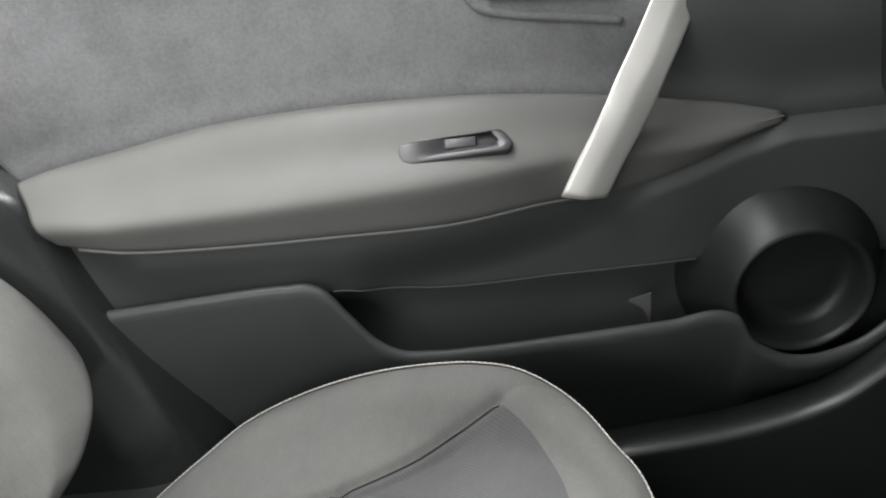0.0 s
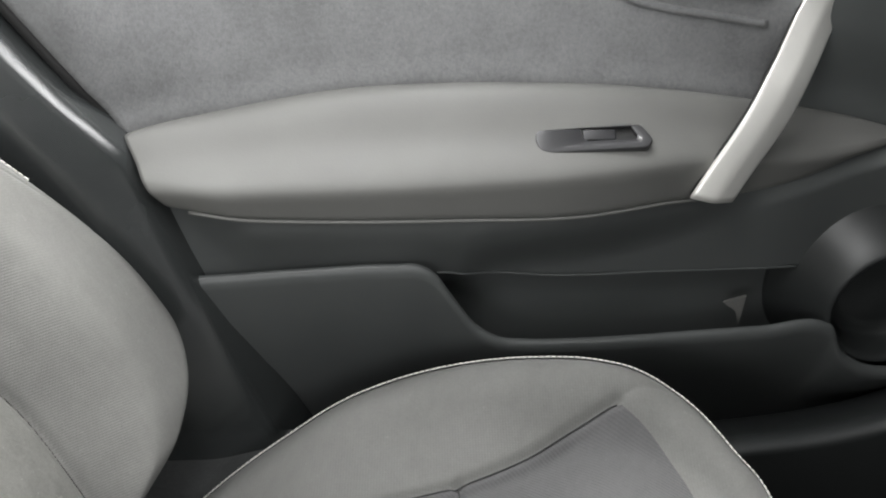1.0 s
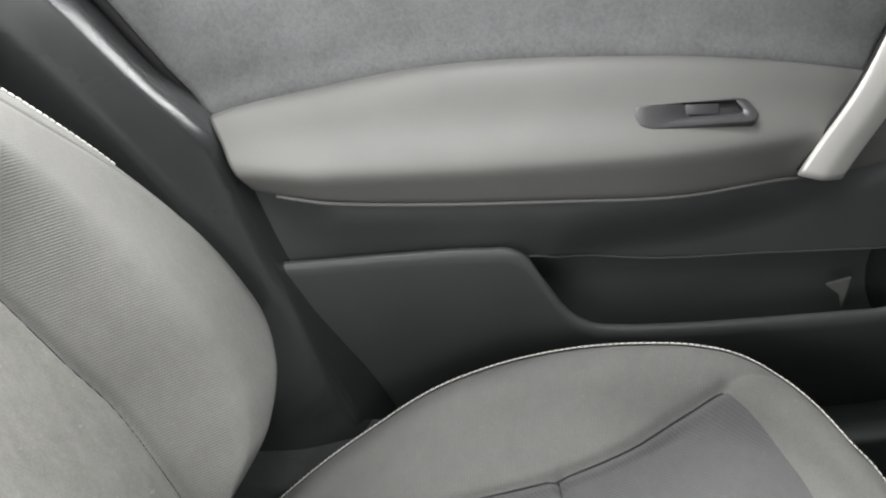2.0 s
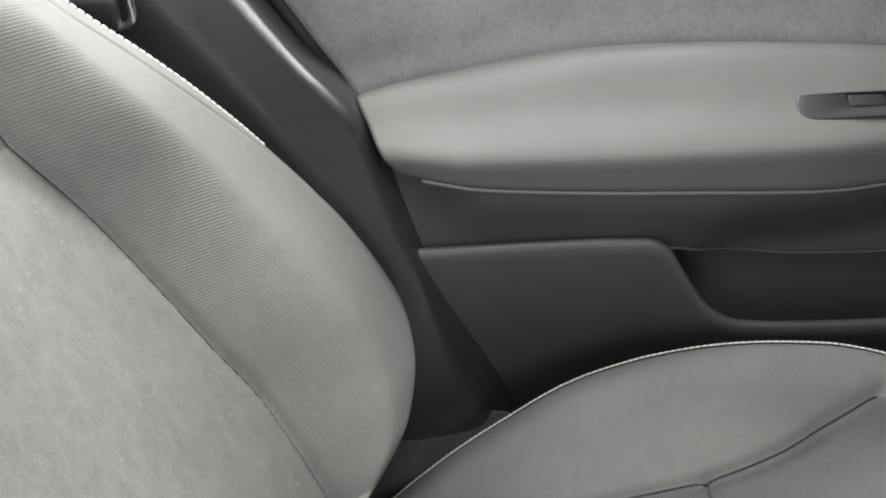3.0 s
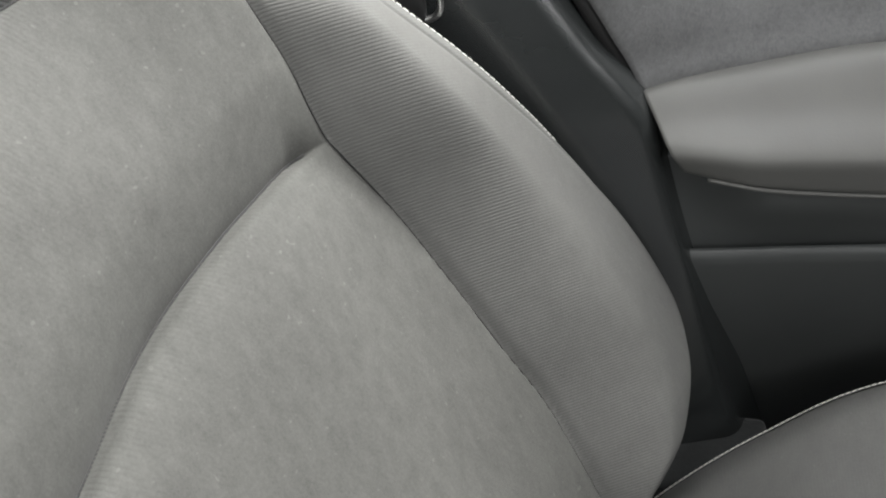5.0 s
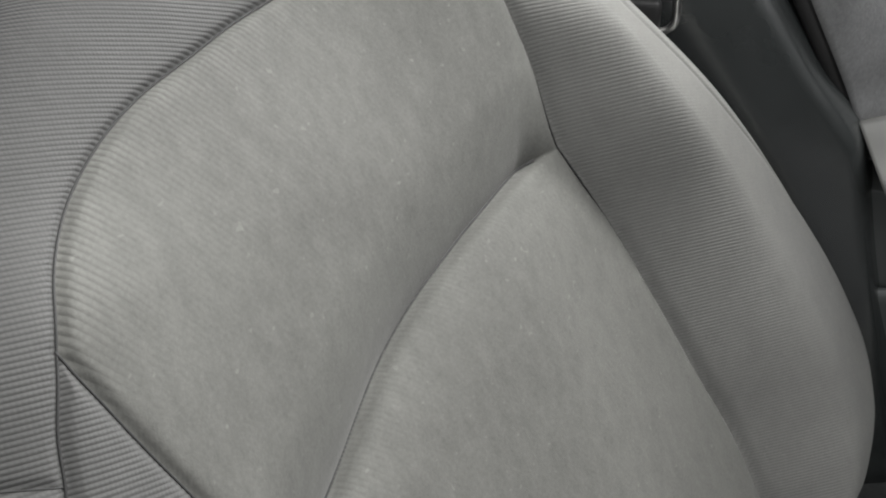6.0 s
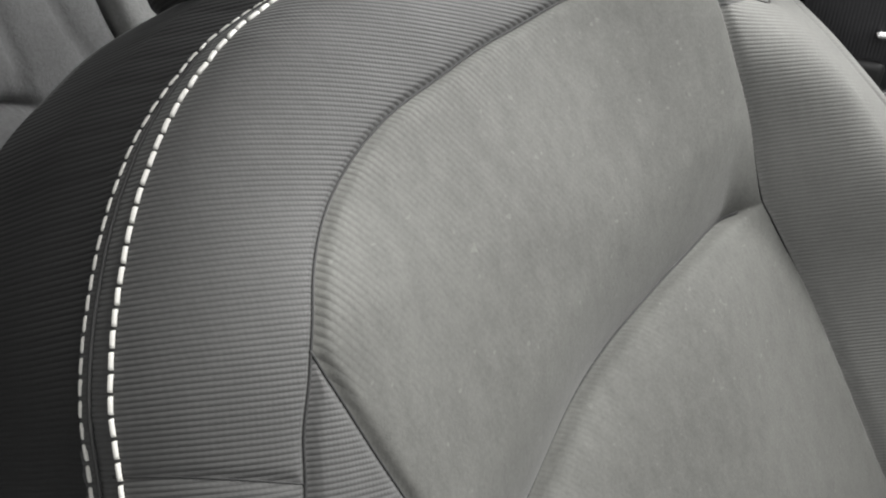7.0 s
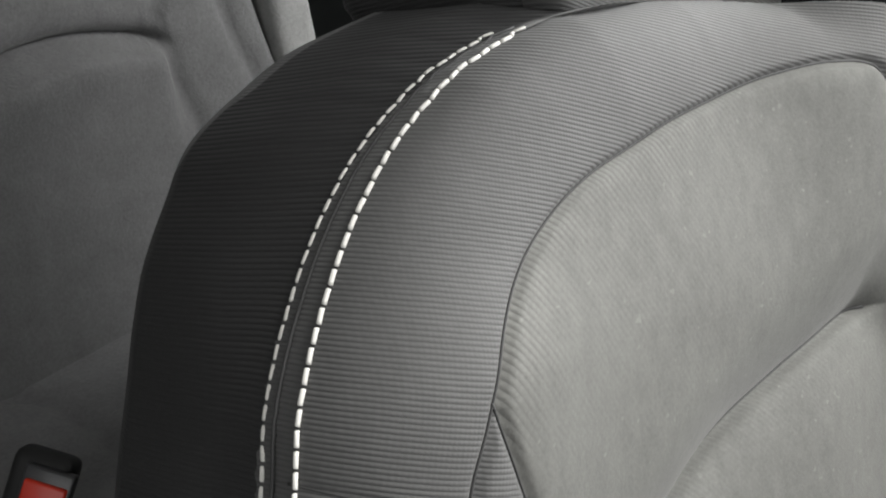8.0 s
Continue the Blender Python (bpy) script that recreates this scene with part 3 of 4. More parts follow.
HSEAM = spline([(-0.160, -0.004), (-0.174, 0.004), (-0.186, 0.0105), (-0.1945, 0.0140)], 20)
TSEAM = spline([(0.137, 0.110), (0.160, 0.107), (0.182, 0.100), (0.186, 0.118), (0.186, 0.13)], 16)
RIM = np.array([(float(lo_u(v)), v) for v in np.linspace(-0.335, 0.166, 74)] + [(0.06, 0.166), (0.10, 0.166)])


def polydist(u, v, line):
    """Distance from the points to the polyline, and on which side of it they lie."""
    best, side = np.full(u.shape, 9.0), np.zeros(u.shape)
    for (x0, y0), (x1, y1) in zip(line[:-1], line[1:]):
        dx, dy = x1 - x0, y1 - y0
        t = np.clip(((u - x0) * dx + (v - y0) * dy) / (dx * dx + dy * dy + 1e-12), 0, 1)
        ex, ey = u - x0 - t * dx, v - y0 - t * dy
        d = np.hypot(ex, ey)
        near = d < best
        side = np.where(near, np.sign(dx * ey - dy * ex), side)
        best = np.where(near, d, best)
    return best, side


def groove(d, depth, width):
    return -depth * np.exp(-((d / width) ** 2))


def bolster_rise(e):
    """The bolster's section: hollow by the seam, steep, then rounding over to its edge."""
    a = step(-0.10, 0.50, 0.0)
    return 0.55 * (1 - (1 - e) ** 3.2) + 0.45 * (step(-0.10, 0.50, e) - a) / (1 - a)


def crease_side(u, v):
    """Distance from the fold across the backrest, below it positive."""
    d, s = polydist(u, v, CREASE)
    return d * s


def back_height(u, v):
    """How far the backrest's front face stands out at (u, v)."""
    base = -0.004 + 0.05 * u
    d = polydist(u, v, RIM)[0]
    q = np.clip(1 - d / 0.050, 0, 1)
    swell = 0.009 * step(-0.06, -0.14, u) * step(0.085, 0.035, v) + 0.020 * step(0.05, 0.14, u) * step(-0.03, 0.12, v) - 0.011 * step(0.03, 0.12, v) * step(0.11, 0.02, u)
    swell = swell - 0.011 * step(0.11, 0.0, u) * step(-0.15, -0.08, u) * np.exp(np.minimum(crease_side(u, v), 0) / 0.032) * step(-0.26, -0.14, v)
    swell = swell * (1 - q * q)
    w = base - 0.047 * (1 - np.sqrt(np.clip(1 - q * q, 0, 1))) + swell
    hu = hi_u(v)
    su = np.minimum(seam_u(v), hu - 0.03)
    e = np.clip((u - su) / (hu - su), 0, 1)
    w = w + (hi_w(v) + 0.004 - base - swell) * bolster_rise(e)
    r = np.clip(1 - (hu - u) / 0.014, 0, 1)
    w = w - 0.009 * (1 - np.sqrt(np.clip(1 - r * r, 0, 1)))
    low = np.clip((-0.285 - v) / 0.05, 0, 1)
    return w - 0.03 * (1 - np.sqrt(np.clip(1 - low**2, 0, 1)))


def back_detail(u, v):
    w = back_height(u, v)
    cuts = np.zeros(u.shape)
    for line, dep, wid in ((ARCH, 0.0032, 0.0022), (OUTSEAM, 0.0030, 0.0022), (LSEAM, 0.003, 0.0024), (HSEAM, 0.0014, 0.0020), (TSEAM, 0.002, 0.002)):
        d, s = polydist(u, v, line)
        cuts = np.minimum(cuts, groove(d, dep, wid) + groove(d, dep * 0.25, wid * 3))
    w = w + cuts
    edge = hi_u(v) - u - 0.0165 * step(-0.16, 0.0, v) * step(0.13, 0.09, v)
    w = w - 0.0007 * np.exp(-((edge / 0.0012) ** 2)) * step(-0.2, -0.12, v) + 0.0005 * step(0.0015, -0.0015, edge) * step(-0.2, -0.12, v)
    inside = step(0.0, 0.03, seam_u(v) + 0.004 - u) * step(-0.2, -0.14, u)
    e = crease_side(u, v)
    below = np.maximum(e, 0)
    fold = np.where(e < 0, 0.016 * np.clip(1 + e / 0.050, 0, 1) ** 1.5 + 0.004 * np.exp(np.minimum(e, 0) / 0.006), 0.008 * np.exp(-below / 0.0015) + 0.012 * np.exp(-below / 0.018))
    w = w - inside * fold
    return w


NV, NU = 480, 380
vv = np.linspace(-0.335, 0.166, NV)
tt = np.linspace(0, 1, NU)
tt = tt - 0.5 * np.sin(2 * math.pi * tt) / (2 * math.pi)
U = np.array([float(lo_u(v)) + (float(hi_u(v)) - float(lo_u(v))) * tt for v in vv])
V = np.repeat(vv[:, None], NU, axis=1)
W = back_detail(U, V)
dcr, scr = polydist(U, V, CREASE)
out_u = smooth_fn((-0.335, -0.2, -0.1, 0.0, 0.03, 0.058, 0.081, 0.100, 0.122, 0.138, 0.151, 0.166), (-0.212, -0.226, -0.220, -0.204, -0.195, -0.187, -0.178, -0.166, -0.148, -0.120, -0.093, -0.045))
loops = []
for i, v in enumerate(vv):
    lo, hi = U[i, 0], U[i, -1]
    ws, we = W[i, 0], W[i, -1]
    k = 0.3 + 0.7 * step(0.166, 0.09, v)
    fr = [(U[i, j], v, W[i, j]) for j in range(NU)]
    g = 0.010 * float(step(0.08, 0.166, v))
    ou = float(out_u(v))
    rs = [(hi + 0.001, v, we - 0.006), (hi, v, we - 0.02), (hi - 0.012, v, we - 0.08 * k), (hi - 0.03, v, -0.165), (hi - 0.05, v, -0.185)]
    bk = [(hi * 0.5, v + g, -0.192), ((hi + lo) / 2, v + g, -0.195), (lo * 0.5, v + g, -0.192)]
    ls = [(ou + 0.030, v + g, -0.182), (ou + 0.008, v + g, -0.166), (ou, v + g, -0.148), (0.75 * ou + 0.25 * lo, v + 0.7 * g, 0.35 * ws - 0.075), (lo - 0.0015, v, ws - 0.019), (lo - 0.0012, v, ws - 0.007)]
    loops.append(fr + rs + bk + ls)
backrest_me = loft("backrest", loops, M_BACK)
# which cloth lies where: signed distance from the seams that divide them
inside_poly = np.vstack([ARCH, OUTSEAM])


def in_poly(u, v, poly):
    x, y = poly[:, 0], poly[:, 1]
    hit = np.zeros(u.shape, bool)
    for x0, y0, x1, y1 in zip(x, y, np.roll(x, -1), np.roll(y, -1)):
        if y0 != y1:
            hit ^= ((y0 > v) != (y1 > v)) & (u < (x1 - x0) * (v - y0) / (y1 - y0) + x0)
    return hit


dist = np.minimum(polydist(U, V, ARCH)[0], polydist(U, V, OUTSEAM)[0])
centre = np.where(in_poly(U, V, inside_poly), dist, -dist)
dl_ = polydist(U, V, LSEAM)[0]
left_of = U < np.interp(V, LSEAM[::-1, 1], LSEAM[::-1, 0])
centre = np.where(centre > 0, np.where((V < 0.033) & (V > -0.096) & left_of & (U < -0.085), -dl_, np.where((V < 0.05) & (U < -0.06) & (V > -0.096), np.minimum(centre, dl_), centre)), centre)
SIDE_N = 14
# ribs stay crisp beside the seams and below the crease, and are brushed flat elsewhere
near_arch = np.exp(-((polydist(U, V, ARCH)[0] / 0.016) ** 2)) * step(0.08, -0.02, U)
near_fold = np.exp(-((dcr / 0.014) ** 2)) * (0.3 + 0.7 * (scr > 0))
rise = np.clip((U - seam_u(V)) / np.maximum(hi_u(V) - seam_u(V), 0.01), 0, 1)
# outer bolster area, whose lighter colour carries the light falling on it
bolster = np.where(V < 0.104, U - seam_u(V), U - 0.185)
ribbing = np.clip(0.05 + 0.75 * near_arch + 0.30 * near_fold * step(0.16, 0.05, U) + 0.28 * step(0.06, -0.04, U) * step(-0.01, 0.06, V), 0, 1)
ribbing = np.where(bolster > 0, 0.06 + 0.74 * step(0.62, 0.26, rise) + 0.4 * step(0.019, 0.013, hi_u(V) - U) * step(-0.2, -0.05, V), ribbing)
cm, fm, rb, bo = [], [], [], []
for i in range(NV):
    rb += list(ribbing[i]) + [0.3] * SIDE_N
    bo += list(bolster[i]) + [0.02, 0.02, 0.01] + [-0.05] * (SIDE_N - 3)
    cm += list(centre[i]) + [-1.0] * SIDE_N
    # flank's upper rear rim gets the grey cloth, for light caught on the edge
    lit_rim = 0.03 - 0.033 * float(step(0.09, 0.14, vv[i]))
    fm += [-0.02] * (NU - 1) + [-0.01] + [0.003, 0.012, 0.05, 0.05, 0.05] + [-0.02] * 3 + [-0.02, lit_rim * 2.5 - 0.045, lit_rim, 0.03, 0.02, -0.004]
mask(backrest_me, "centre", cm)
mask(backrest_me, "flank", fm)
mask(backrest_me, "ribbing", rb)
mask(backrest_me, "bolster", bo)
backrest = seat_part("backrest", backrest_me, "grey cloth backrest with dark ribbed sides")


def thread_mesh(length, r):
    """One stitch: a short thread, thick in the middle and dipping at its ends."""
    loops = []
    for x, k, h in ((-0.5, 0.7, -0.6), (-0.46, 0.95, 0.1), (-0.3, 1.0, 0.35), (0.3, 1.0, 0.35), (0.46, 0.95, 0.1), (0.5, 0.7, -0.6)):
        loops.append([(x * length, r * 1.15 * k * math.cos(a), r * k * math.sin(a) + h * r) for a in [2 * math.pi * q / 6 for q in range(6)]])
    return loft("stitch", loops, M_THREAD)


def stitch_row(curve, normals, pitch, me, parent):
    """Stitches laid along a curve, each an object on one shared mesh."""
    p = np.array(curve, float)
    s = np.concatenate([[0], np.cumsum(np.linalg.norm(np.diff(p, axis=0), axis=1))])
    nn = np.array(normals, float)
    for k in range(int(s[-1] / pitch)):
        q = (k + 0.5) * pitch
        c = Vector([np.interp(q, s, p[:, i]) for i in range(3)])
        a = Vector([np.interp(q - 0.3 * pitch, s, p[:, i]) for i in range(3)])
        b = Vector([np.interp(q + 0.3 * pitch, s, p[:, i]) for i in range(3)])
        n = Vector([np.interp(q, s, nn[:, i]) for i in range(3)]).normalized()
        x = (b - a).normalized()
        y = n.cross(x).normalized()
        z = x.cross(y)
        ob = new("stitch", me)
        ob.parent = parent
        j = random.uniform(-0.06, 0.06)
        ob.matrix_local = Matrix.Translation(c) @ Matrix((x, y, z)).transposed().to_4x4() @ Matrix.Rotation(j, 4, "Z")


st_big = thread_mesh(0.0056, 0.00085)
st_small = thread_mesh(0.0041, 0.0007)
vs = np.linspace(-0.06, 0.157, 140)
ul = lo_u(vs)
wl = back_height(ul + 0.001, vs)
stitch_row([(u + 0.0005, v, w + 0.0006) for u, v, w in zip(ul, vs, wl)], [(-0.85, 0.15, 0.45)] * 140, 0.0067, st_big, backrest)
stitch_row([(u - 0.0006, v, w - 0.0155) for u, v, w in zip(ul, vs, wl)], [(-1, 0.15, 0.05)] * 140, 0.0067, st_big, backrest)
vs = np.linspace(-0.07, 0.14, 160)
ur = hi_u(vs)
wr = back_detail(ur - 0.001, vs)
stitch_row([(u + 0.0005, v, w) for u, v, w in zip(ur, vs, wr)], [(0.8, 0, 0.6)] * 160, 0.0050, st_small, backrest)

seat_part("seam_cord", sweep("seam_cord", [(u - 0.0014, v, w - 0.0095) for u, v, w in zip(ul, np.linspace(-0.06, 0.157, 140), wl)], ring(0.0007, 6), M_PIPE, (0, 0, 1)), "", Matrix(), backrest)

# dark cords sunk in the seams; the one along the fold draws its shade
tang = np.gradient(CREASE, axis=0)
tang = tang / np.linalg.norm(tang, axis=1)[:, None]
GAP = np.stack([CREASE[:, 0] + 0.0006 * tang[:, 1], CREASE[:, 1] - 0.0006 * tang[:, 0]], 1)[4:-12]
wg = back_detail(GAP[:, 0], GAP[:, 1])
seat_part("seam_cord", sweep("seam_cord", [(u, v, h) for (u, v), h in zip(GAP, wg)], ring(0.0011, 6), M_PIPE, (0, 0, 1)), "", Matrix(), backrest)
for line in (ARCH, OUTSEAM, LSEAM, HSEAM, TSEAM):
    w = back_detail(line[:, 0], line[:, 1])
    me = sweep("seam_cord", [(u, v, h + (0.0 if line is HSEAM else 0.0003)) for (u, v), h in zip(line, w)], ring(0.00032 if line is HSEAM else 0.0005, 6), M_PIPE, (0, 0, 1))
    seat_part("seam_cord", me, "", Matrix(), backrest)

# headrest on two posts
hr = []
for v, sx, sw_ in ((0.0, 0.105, 0.040), (0.005, 0.122, 0.050), (0.03, 0.132, 0.058), (0.08, 0.134, 0.060), (0.13, 0.126, 0.054), (0.165, 0.105, 0.042), (0.178, 0.07, 0.02)):
    hr.append([(0.085 + a, 0.152 + v, b - 0.122 - 0.1 * v) for a, b in rounded_loop([(-sx, -sw_), (sx, -sw_), (sx * 0.96, sw_), (-sx * 0.96, sw_)], 0.030, 6)])
head = seat_part("headrest", loft("headrest", hr, woven("black_headrest_cloth", BLACK[0], 0.0020, (0.1, 1.0, 0.0), 0.30, 0.0005, 0.75, 0.15)), "dark cloth headrest with a grey front")
hf = []
for v, sx, sw_ in ((0.006, 0.096, 0.0), (0.012, 0.110, 0.004), (0.03, 0.119, 0.006), (0.08, 0.121, 0.007), (0.13, 0.113, 0.005), (0.160, 0.095, 0.0)):
    hf.append([(0.085 + a, 0.152 + v, b - 0.060 - 0.1 * v) for a, b in rounded_loop([(-sx, -0.02), (sx, -0.02), (sx * 0.96, sw_), (-sx * 0.96, sw_)], 0.018, 6)])
seat_part("headrest_pad", loft("headrest_pad", hf, woven("grey_headrest_cloth", *RIB[:5], 0.75, 0.12)), "grey ribbed front pad", Matrix(), head)
for sx in (0.03, 0.14):
    seat_part("headrest_post", loft("headrest_post", [[(sx + a, v, -0.118 + b) for a, b in ring(0.006, 10)] for v in (0.12, 0.175)], M_CHROME), "bright metal post")

# cushion: crest line along its outer seam, hollow middle
co_y = smooth_fn((-0.22, -0.17, -0.135, -0.09, -0.05, -0.008, 0.04, 0.09, 0.156, 0.20, 0.23, 0.257, 0.285, 0.305, 0.33, 0.352), (0.50, 0.535, 0.564, 0.588, 0.605, 0.620, 0.634, 0.644, 0.650, 0.651, 0.648, 0.640, 0.621, 0.599, 0.570, 0.51))
co_z = smooth_fn((-0.22, -0.17, -0.135, -0.09, -0.05, -0.008, 0.04, 0.09, 0.156, 0.20, 0.23, 0.257, 0.285, 0.305, 0.33, 0.352), (0.243, 0.264, 0.287, 0.318, 0.342, 0.366, 0.382, 0.392, 0.398, 0.397, 0.392, 0.381, 0.368, 0.357, 0.341, 0.318))
INB = 0.02
CSEAM = spline([(-0.10, 0.46), (-0.02, 0.497), (0.041, 0.522), (0.105, 0.548), (0.147, 0.573), (0.180, 0.598), (0.217, 0.620)], 60)
FSEAM = spline([(0.217, 0.620), (0.244, 0.600), (0.266, 0.570), (0.278, 0.541), (0.290, 0.49), (0.295, 0.35), (0.285, 0.15)], 60)
XSEAM = spline([(0.100, 0.546), (0.108, 0.52), (0.125, 0.40), (0.125, 0.2)], 40)
SSEAM = spline([(0.217, 0.620), (0.238, 0.632), (0.255, 0.634)], 12)


def cushion_z(x, y):
    yo, zo = co_y(x), co_z(x)
    t = np.clip((yo - y) / (0.11 - 0.045 * step(0.10, 0.22, x)), 0, 1)
    low = 0.360 - 0.02 * step(0.2, 0.36, x) - 0.05 * step(0.0, -0.2, x)
    low = -0.008 * np.log(np.exp(-low / 0.008) + np.exp(-(zo - 0.002) / 0.008))
    z = zo + (low - zo) * step(0.0, 1.0, t) ** 0.9
    z = z + 0.006 * np.exp(-(((yo - y) - 0.03) / 0.02) ** 2)
    ti = np.clip((y - INB) / 0.10, 0, 1)
    z = z + 0.03 * (1 - step(0, 1, ti)) * step(0.3, 0.1, x)
    roll = np.clip((yo - y) / 0.012, 0, 1)
    z = z - 0.006 * (1 - np.sqrt(np.clip(1 - (1 - roll) ** 2, 0, 1)))
    for line, dep, wid in ((CSEAM, 0.005, 0.003), (FSEAM, 0.0006, 0.003), (XSEAM, 0.004, 0.003), (SSEAM, 0.0012, 0.002)):
        d, s = polydist(x, y, line)
        z = z + groove(d, dep, wid) + groove(d, dep * 0.3, wid * 3)
    inner = np.where(x < 0.217, np.interp(x, CSEAM[:, 0], CSEAM[:, 1]) - y, 0)
    return z - 0.010 * step(0.217, 0.17, x) * step(0.0, 0.012, inner) * np.exp(-np.clip(inner, 0, 1) / 0.05)


NX, NY = 230, 230
xs = np.linspace(-0.22, 0.352, NX)
q = np.linspace(0, 1, NY)
X = np.repeat(xs[:, None], NY, axis=1)
Y = INB + (co_y(X) - INB) * (q[None, :] ** 0.75)
ZC = cushion_z(X, Y)
loops = []
for i in range(NX):
    x = xs[i]
    tp = [(x, Y[i, j], ZC[i, j]) for j in range(NY)]
    yo, ze = Y[i, -1], ZC[i, -1]
    out = [(x, yo + 0.003, ze - 0.008), (x, yo + 0.006, ze - 0.03), (x, yo + 0.004, ze - 0.08), (x, yo - 0.02, 0.18), (x, yo - 0.06, 0.16)]
    inn = [(x, INB + 0.03, 0.16), (x, INB - 0.005, 0.20), (x, INB - 0.004, ZC[i, 0] - 0.01)]
    loops.append(tp + out + inn)
cushion_me = loft("cushion", loops, M_CUSH)
dc = np.minimum(polydist(X, Y, CSEAM)[0], polydist(X, Y, FSEAM)[0])
edge_y = np.interp(X, np.concatenate([CSEAM[:, 0]]), CSEAM[:, 1])
edge_f = np.interp(X, FSEAM[:40, 0], FSEAM[:40, 1])
inside = np.where(X < 0.217, Y < edge_y, (Y < edge_f) & (X < 0.2945))
cmask = np.where(inside, dc, -dc)
cm, fm = [], []
for i in range(NX):
    cm += list(cmask[i]) + [-1.0] * 8
    fm += [-0.02] * NY + [-0.004, 0.01, 0.05, 0.05, 0.05] + [0.05, 0.05, -0.01]
mask(cushion_me, "centre", cm)
mask(cushion_me, "flank", fm)
cushion = seat_part("cushion", cushion_me, "grey cloth cushion with a raised side bolster", Matrix())
for line in (CSEAM, XSEAM):
    zl = cushion_z(line[:, 0], line[:, 1])
    seat_part("seam_cord", sweep("seam_cord", [(a, b, c + 0.0008) for (a, b), c in zip(line, zl)], ring(0.0007, 6), M_PIPE, (0, 0, 1)), "", Matrix(), cushion)
xs2 = np.concatenate([np.linspace(-0.16, 0.22, 160), np.linspace(0.2225, 0.345, 70)])
yo2 = co_y(xs2)
zo2 = cushion_z(xs2, yo2 - 0.003)
stitch_row([(x, y - 0.001, z + 0.0006) for x, y, z in zip(xs2, yo2, zo2)], [(0.1, 0.7, 0.7)] * len(xs2), 0.0047, st_small, cushion)
stitch_row([(x, y + 0.0042, z - 0.010) for x, y, z in zip(xs2[:90], yo2[:90], zo2[:90])], [(0.1, 1, 0.2)] * 90, 0.0047, st_small, cushion)
seat_part("seat_base", box_mesh("seat_base", 0.42, 0.46, 0.10, 0.02, M_RUBBER), "black seat base", Matrix.Translation((0.05, 0.32, 0.175)))

# ---- seat belt on the pillar ----
belt = tagged(empty("seat_belt", DOOR @ Matrix.Translation((0.006, -0.012, 0.006))), "black seat belt with a metal tongue hanging by the pillar", "seat belt")
bw = [[(s + a, -0.05 - 0.02 * (z - 0.68) + b, z) for a, b in rounded_loop([(-0.024, -0.0008), (0.024, -0.0008), (0.024, 0.0008), (-0.024, 0.0008)], 0.0006, 2)] for s, z in ((-0.206, 0.683), (-0.215, 0.72), (-0.24, 0.80), (-0.28, 0.95), (-0.31, 1.10))]
part("webbing", loft("webbing", bw, M_BELT, False), belt, "black woven belt webbing")
tg = [(0.018 * x, 0.0, 0.019 * z) for x, z in ((-1.0, -0.75), (0.4, -0.8), (0.75, -0.55), (0.8, 0.2), (0.75, 0.75), (0.5, 1.0), (-0.2, 1.02))]
tp_ = spline([(-0.193 + p[0], -0.053, 0.681 + p[2]) for p in tg], 40)
part("tongue_loop", sweep("tongue_loop", tp_, ring(0.0028, 8), M_CHROME, (0, 1, 0)), belt, "bright metal loop")
part("tongue_body", box_mesh("tongue_body", 0.040, 0.010, 0.022, 0.004, M_RUBBER), belt, "black plastic tongue").location = (-0.207, -0.052, 0.674)

# ---- rear bench ----
rear = tagged(empty("rear_seat", Matrix.Translation((-0.95, 0.2, 0.14))), "dark grey cloth rear bench behind the front seat", "rear seat")
rinv = rear.matrix_world.inverted()


def rear_x(y, z):
    return -0.92 - 0.33 * (z - 0.36) + 0 * y


RC = spline([(0.15, 0.507), (0.357, 0.559), (0.432, 0.562), (0.515, 0.545)], 40)
RV = spline([(0.523, 0.66), (0.519, 0.585), (0.515, 0.556), (0.530, 0.467), (0.548, 0.36), (0.55, 0.24)], 50)
RO = spline([(0.57, 0.66), (0.582, 0.571), (0.603, 0.489), (0.63, 0.40), (0.64, 0.25)], 50)
loops = []
for z in np.linspace(0.22, 0.86, 260):
    ys = np.linspace(-0.3, 0.612 + 0.03 * step(0.6, 0.4, z), 150)
    w = np.zeros(150)
    for line, dep in ((RC, 0.010), (RV, 0.006), (RO, 0.006)):
        d, s = polydist(ys, np.full(150, z), line)
        w += groove(d, dep, 0.004) + groove(d, dep * 0.5, 0.012)
        if line is RC:
            w += 0.028 * np.exp(-d / 0.06) * step(0.004, -0.004, z - np.interp(ys, RC[:, 0], RC[:, 1])) * step(0.52, 0.50, ys)
            w -= 0.030 * np.exp(-d / 0.016) * step(-0.004, 0.004, z - np.interp(ys, RC[:, 0], RC[:, 1])) * step(0.52, 0.50, ys)
    w += 0.02 * step(0.5, 0.62, ys)
    fr = [(rear_x(y, z) + ww, y, z) for y, ww in zip(ys, w)]
    e = fr[-1]
    loops.append(fr + [(e[0] - 0.02, e[1] + 0.015, z), (e[0] - 0.12, e[1] + 0.015, z), (fr[0][0] - 0.12, -0.3, z)])
ob = part("rear_backrest", loft("rear_backrest", loops, M_REAR), rear, "grey cloth rear backrest")
ob.matrix_local = rinv
RCU = spline([(-0.895, 0.27), (-0.87, 0.285), (-0.80, 0.292), (-0.7, 0.29), (-0.5, 0.28)], 40)
loops = []
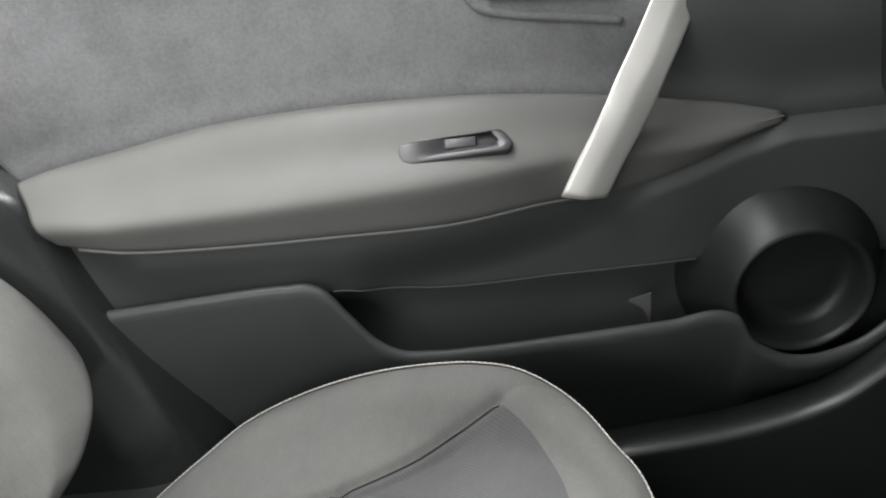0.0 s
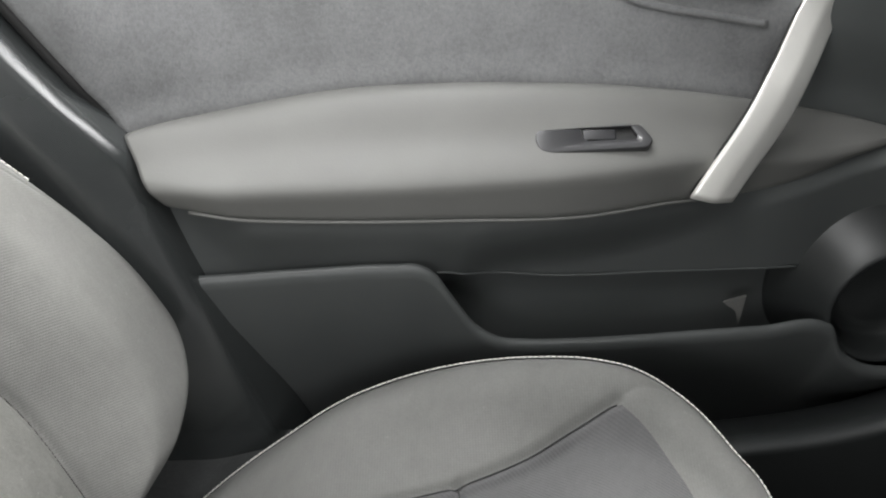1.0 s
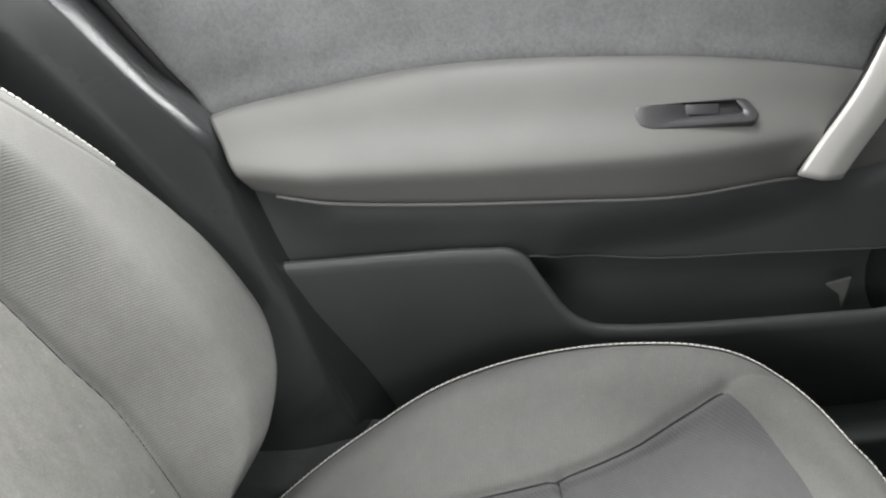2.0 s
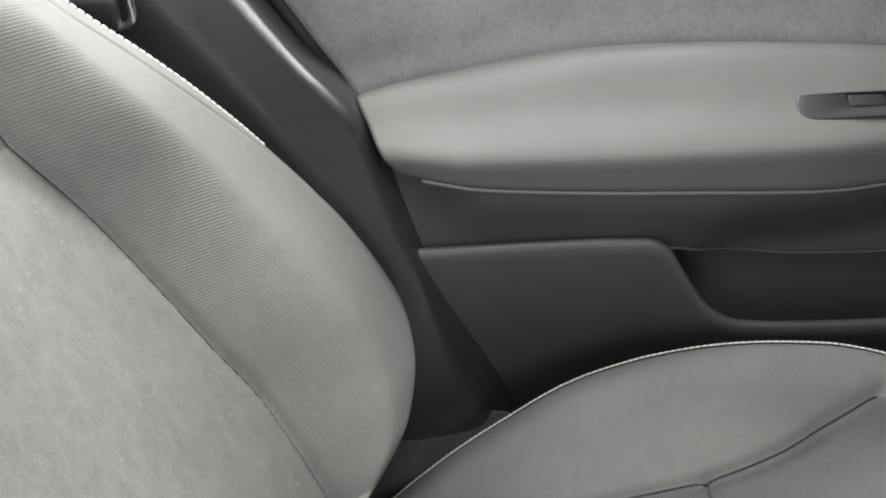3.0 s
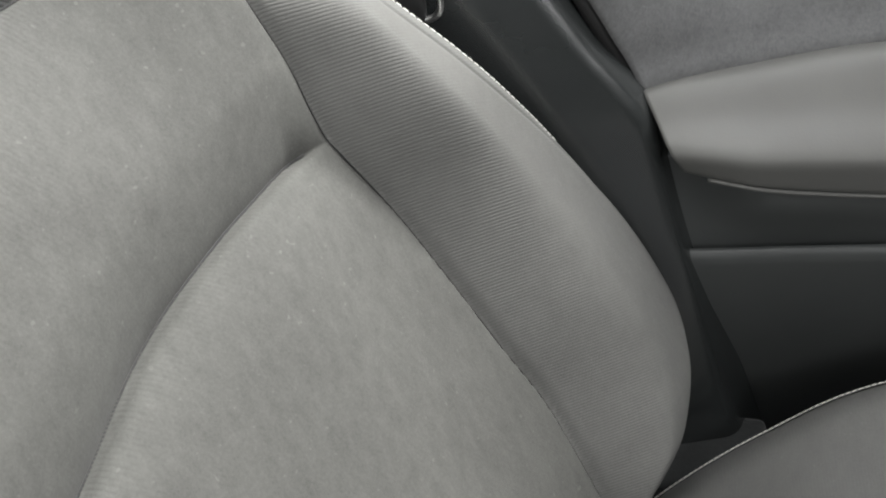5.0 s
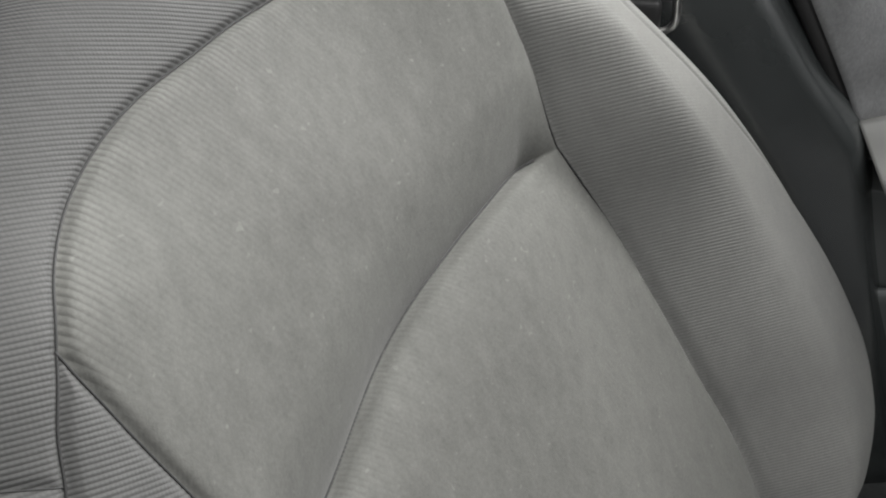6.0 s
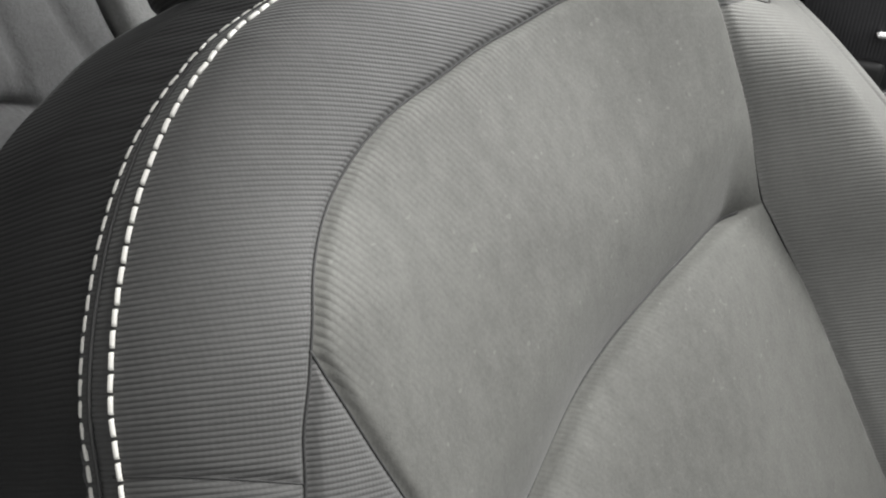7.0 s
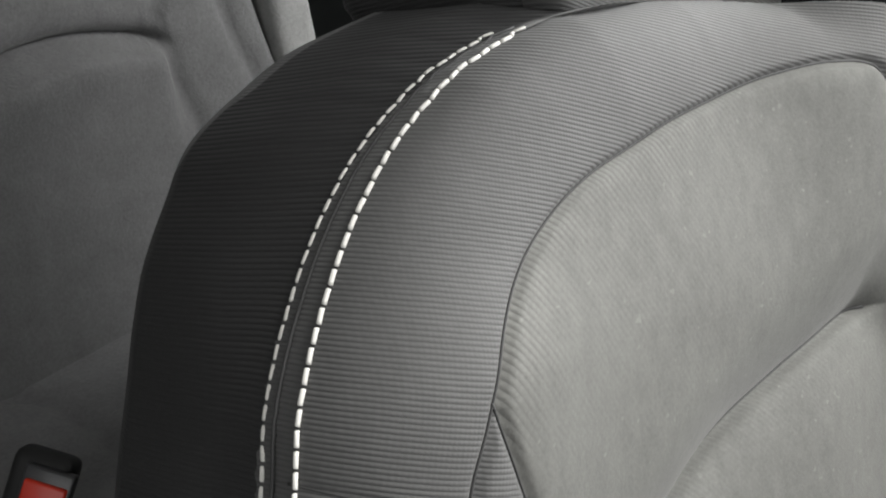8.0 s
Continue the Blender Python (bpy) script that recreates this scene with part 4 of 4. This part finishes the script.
for y in np.linspace(-0.3, 0.66, 110):
    xs3 = np.linspace(-0.93, -0.46, 80)
    zz = 0.30 + 0.02 * np.sin((xs3 + 0.93) / 0.47 * math.pi * 0.9) - 0.06 * step(-0.52, -0.46, xs3) ** 2
    d, s = polydist(xs3, np.full(80, y), RCU)
    zz = zz + groove(d, 0.008, 0.006)
    loops.append([(x, y, z) for x, z in zip(xs3, zz)] + [(-0.47, y, 0.16), (-0.93, y, 0.16)])
ob = part("rear_cushion", loft("rear_cushion", loops, M_REAR), rear, "grey cloth rear cushion")
ob.matrix_local = rinv
side = part("side_bolster", loft("side_bolster", [[(rear_x(0, z) + a, b, z) for a, b in rounded_loop([(-0.10, 0.630), (0.035, 0.630), (0.045, 0.675), (-0.10, 0.69)], 0.015, 4)] for z in np.linspace(0.2, 0.86, 12)], M_SIDE), rear, "pale side panel beside the bench")
side.matrix_local = rinv

BUCKLE = Matrix.Translation((-0.730, 0.203, 0.376)) @ Matrix(((0.853, -0.191, 0.486), (0.500, 0.569, -0.653), (-0.152, 0.800, 0.580))).to_4x4()
buckle = tagged(empty("belt_buckle", BUCKLE), "black seat belt buckle with a red button on the rear bench", "belt buckle")
part("buckle_body", box_mesh("buckle_body", 0.046, 0.052, 0.026, 0.008, M_RUBBER), buckle)
part("button_frame", box_mesh("button_frame", 0.037, 0.030, 0.010, 0.002, M_GLOSS), buckle, "glossy black button frame").location = (0.009, 0.003, 0.013)
part("release_button", box_mesh("release_button", 0.032, 0.020, 0.010, 0.002, M_RED), buckle, "red release button").location = (0.009, -0.002, 0.016)
part("buckle_strap", box_mesh("buckle_strap", 0.028, 0.09, 0.010, 0.003, M_BELT), buckle, "black stalk").location = (0.0, -0.070, -0.004)

# pale tab left in the map pocket
tab = tagged(empty("plastic_tab", DOOR @ Matrix.Translation((0.453, 0.010, 0.399))), "small pale plastic tab standing in the map pocket", "plastic tab")
tri = [(-0.012, 0.006), (0.008, 0.012), (0.0075, -0.004), (0.006, -0.02), (0.001, -0.004)]
part("tab_blade", loft("tab_blade", [[(a, -0.001, b) for a, b in tri], [(a + 0.001, 0.002, b) for a, b in tri]], M_ARM, False), tab)
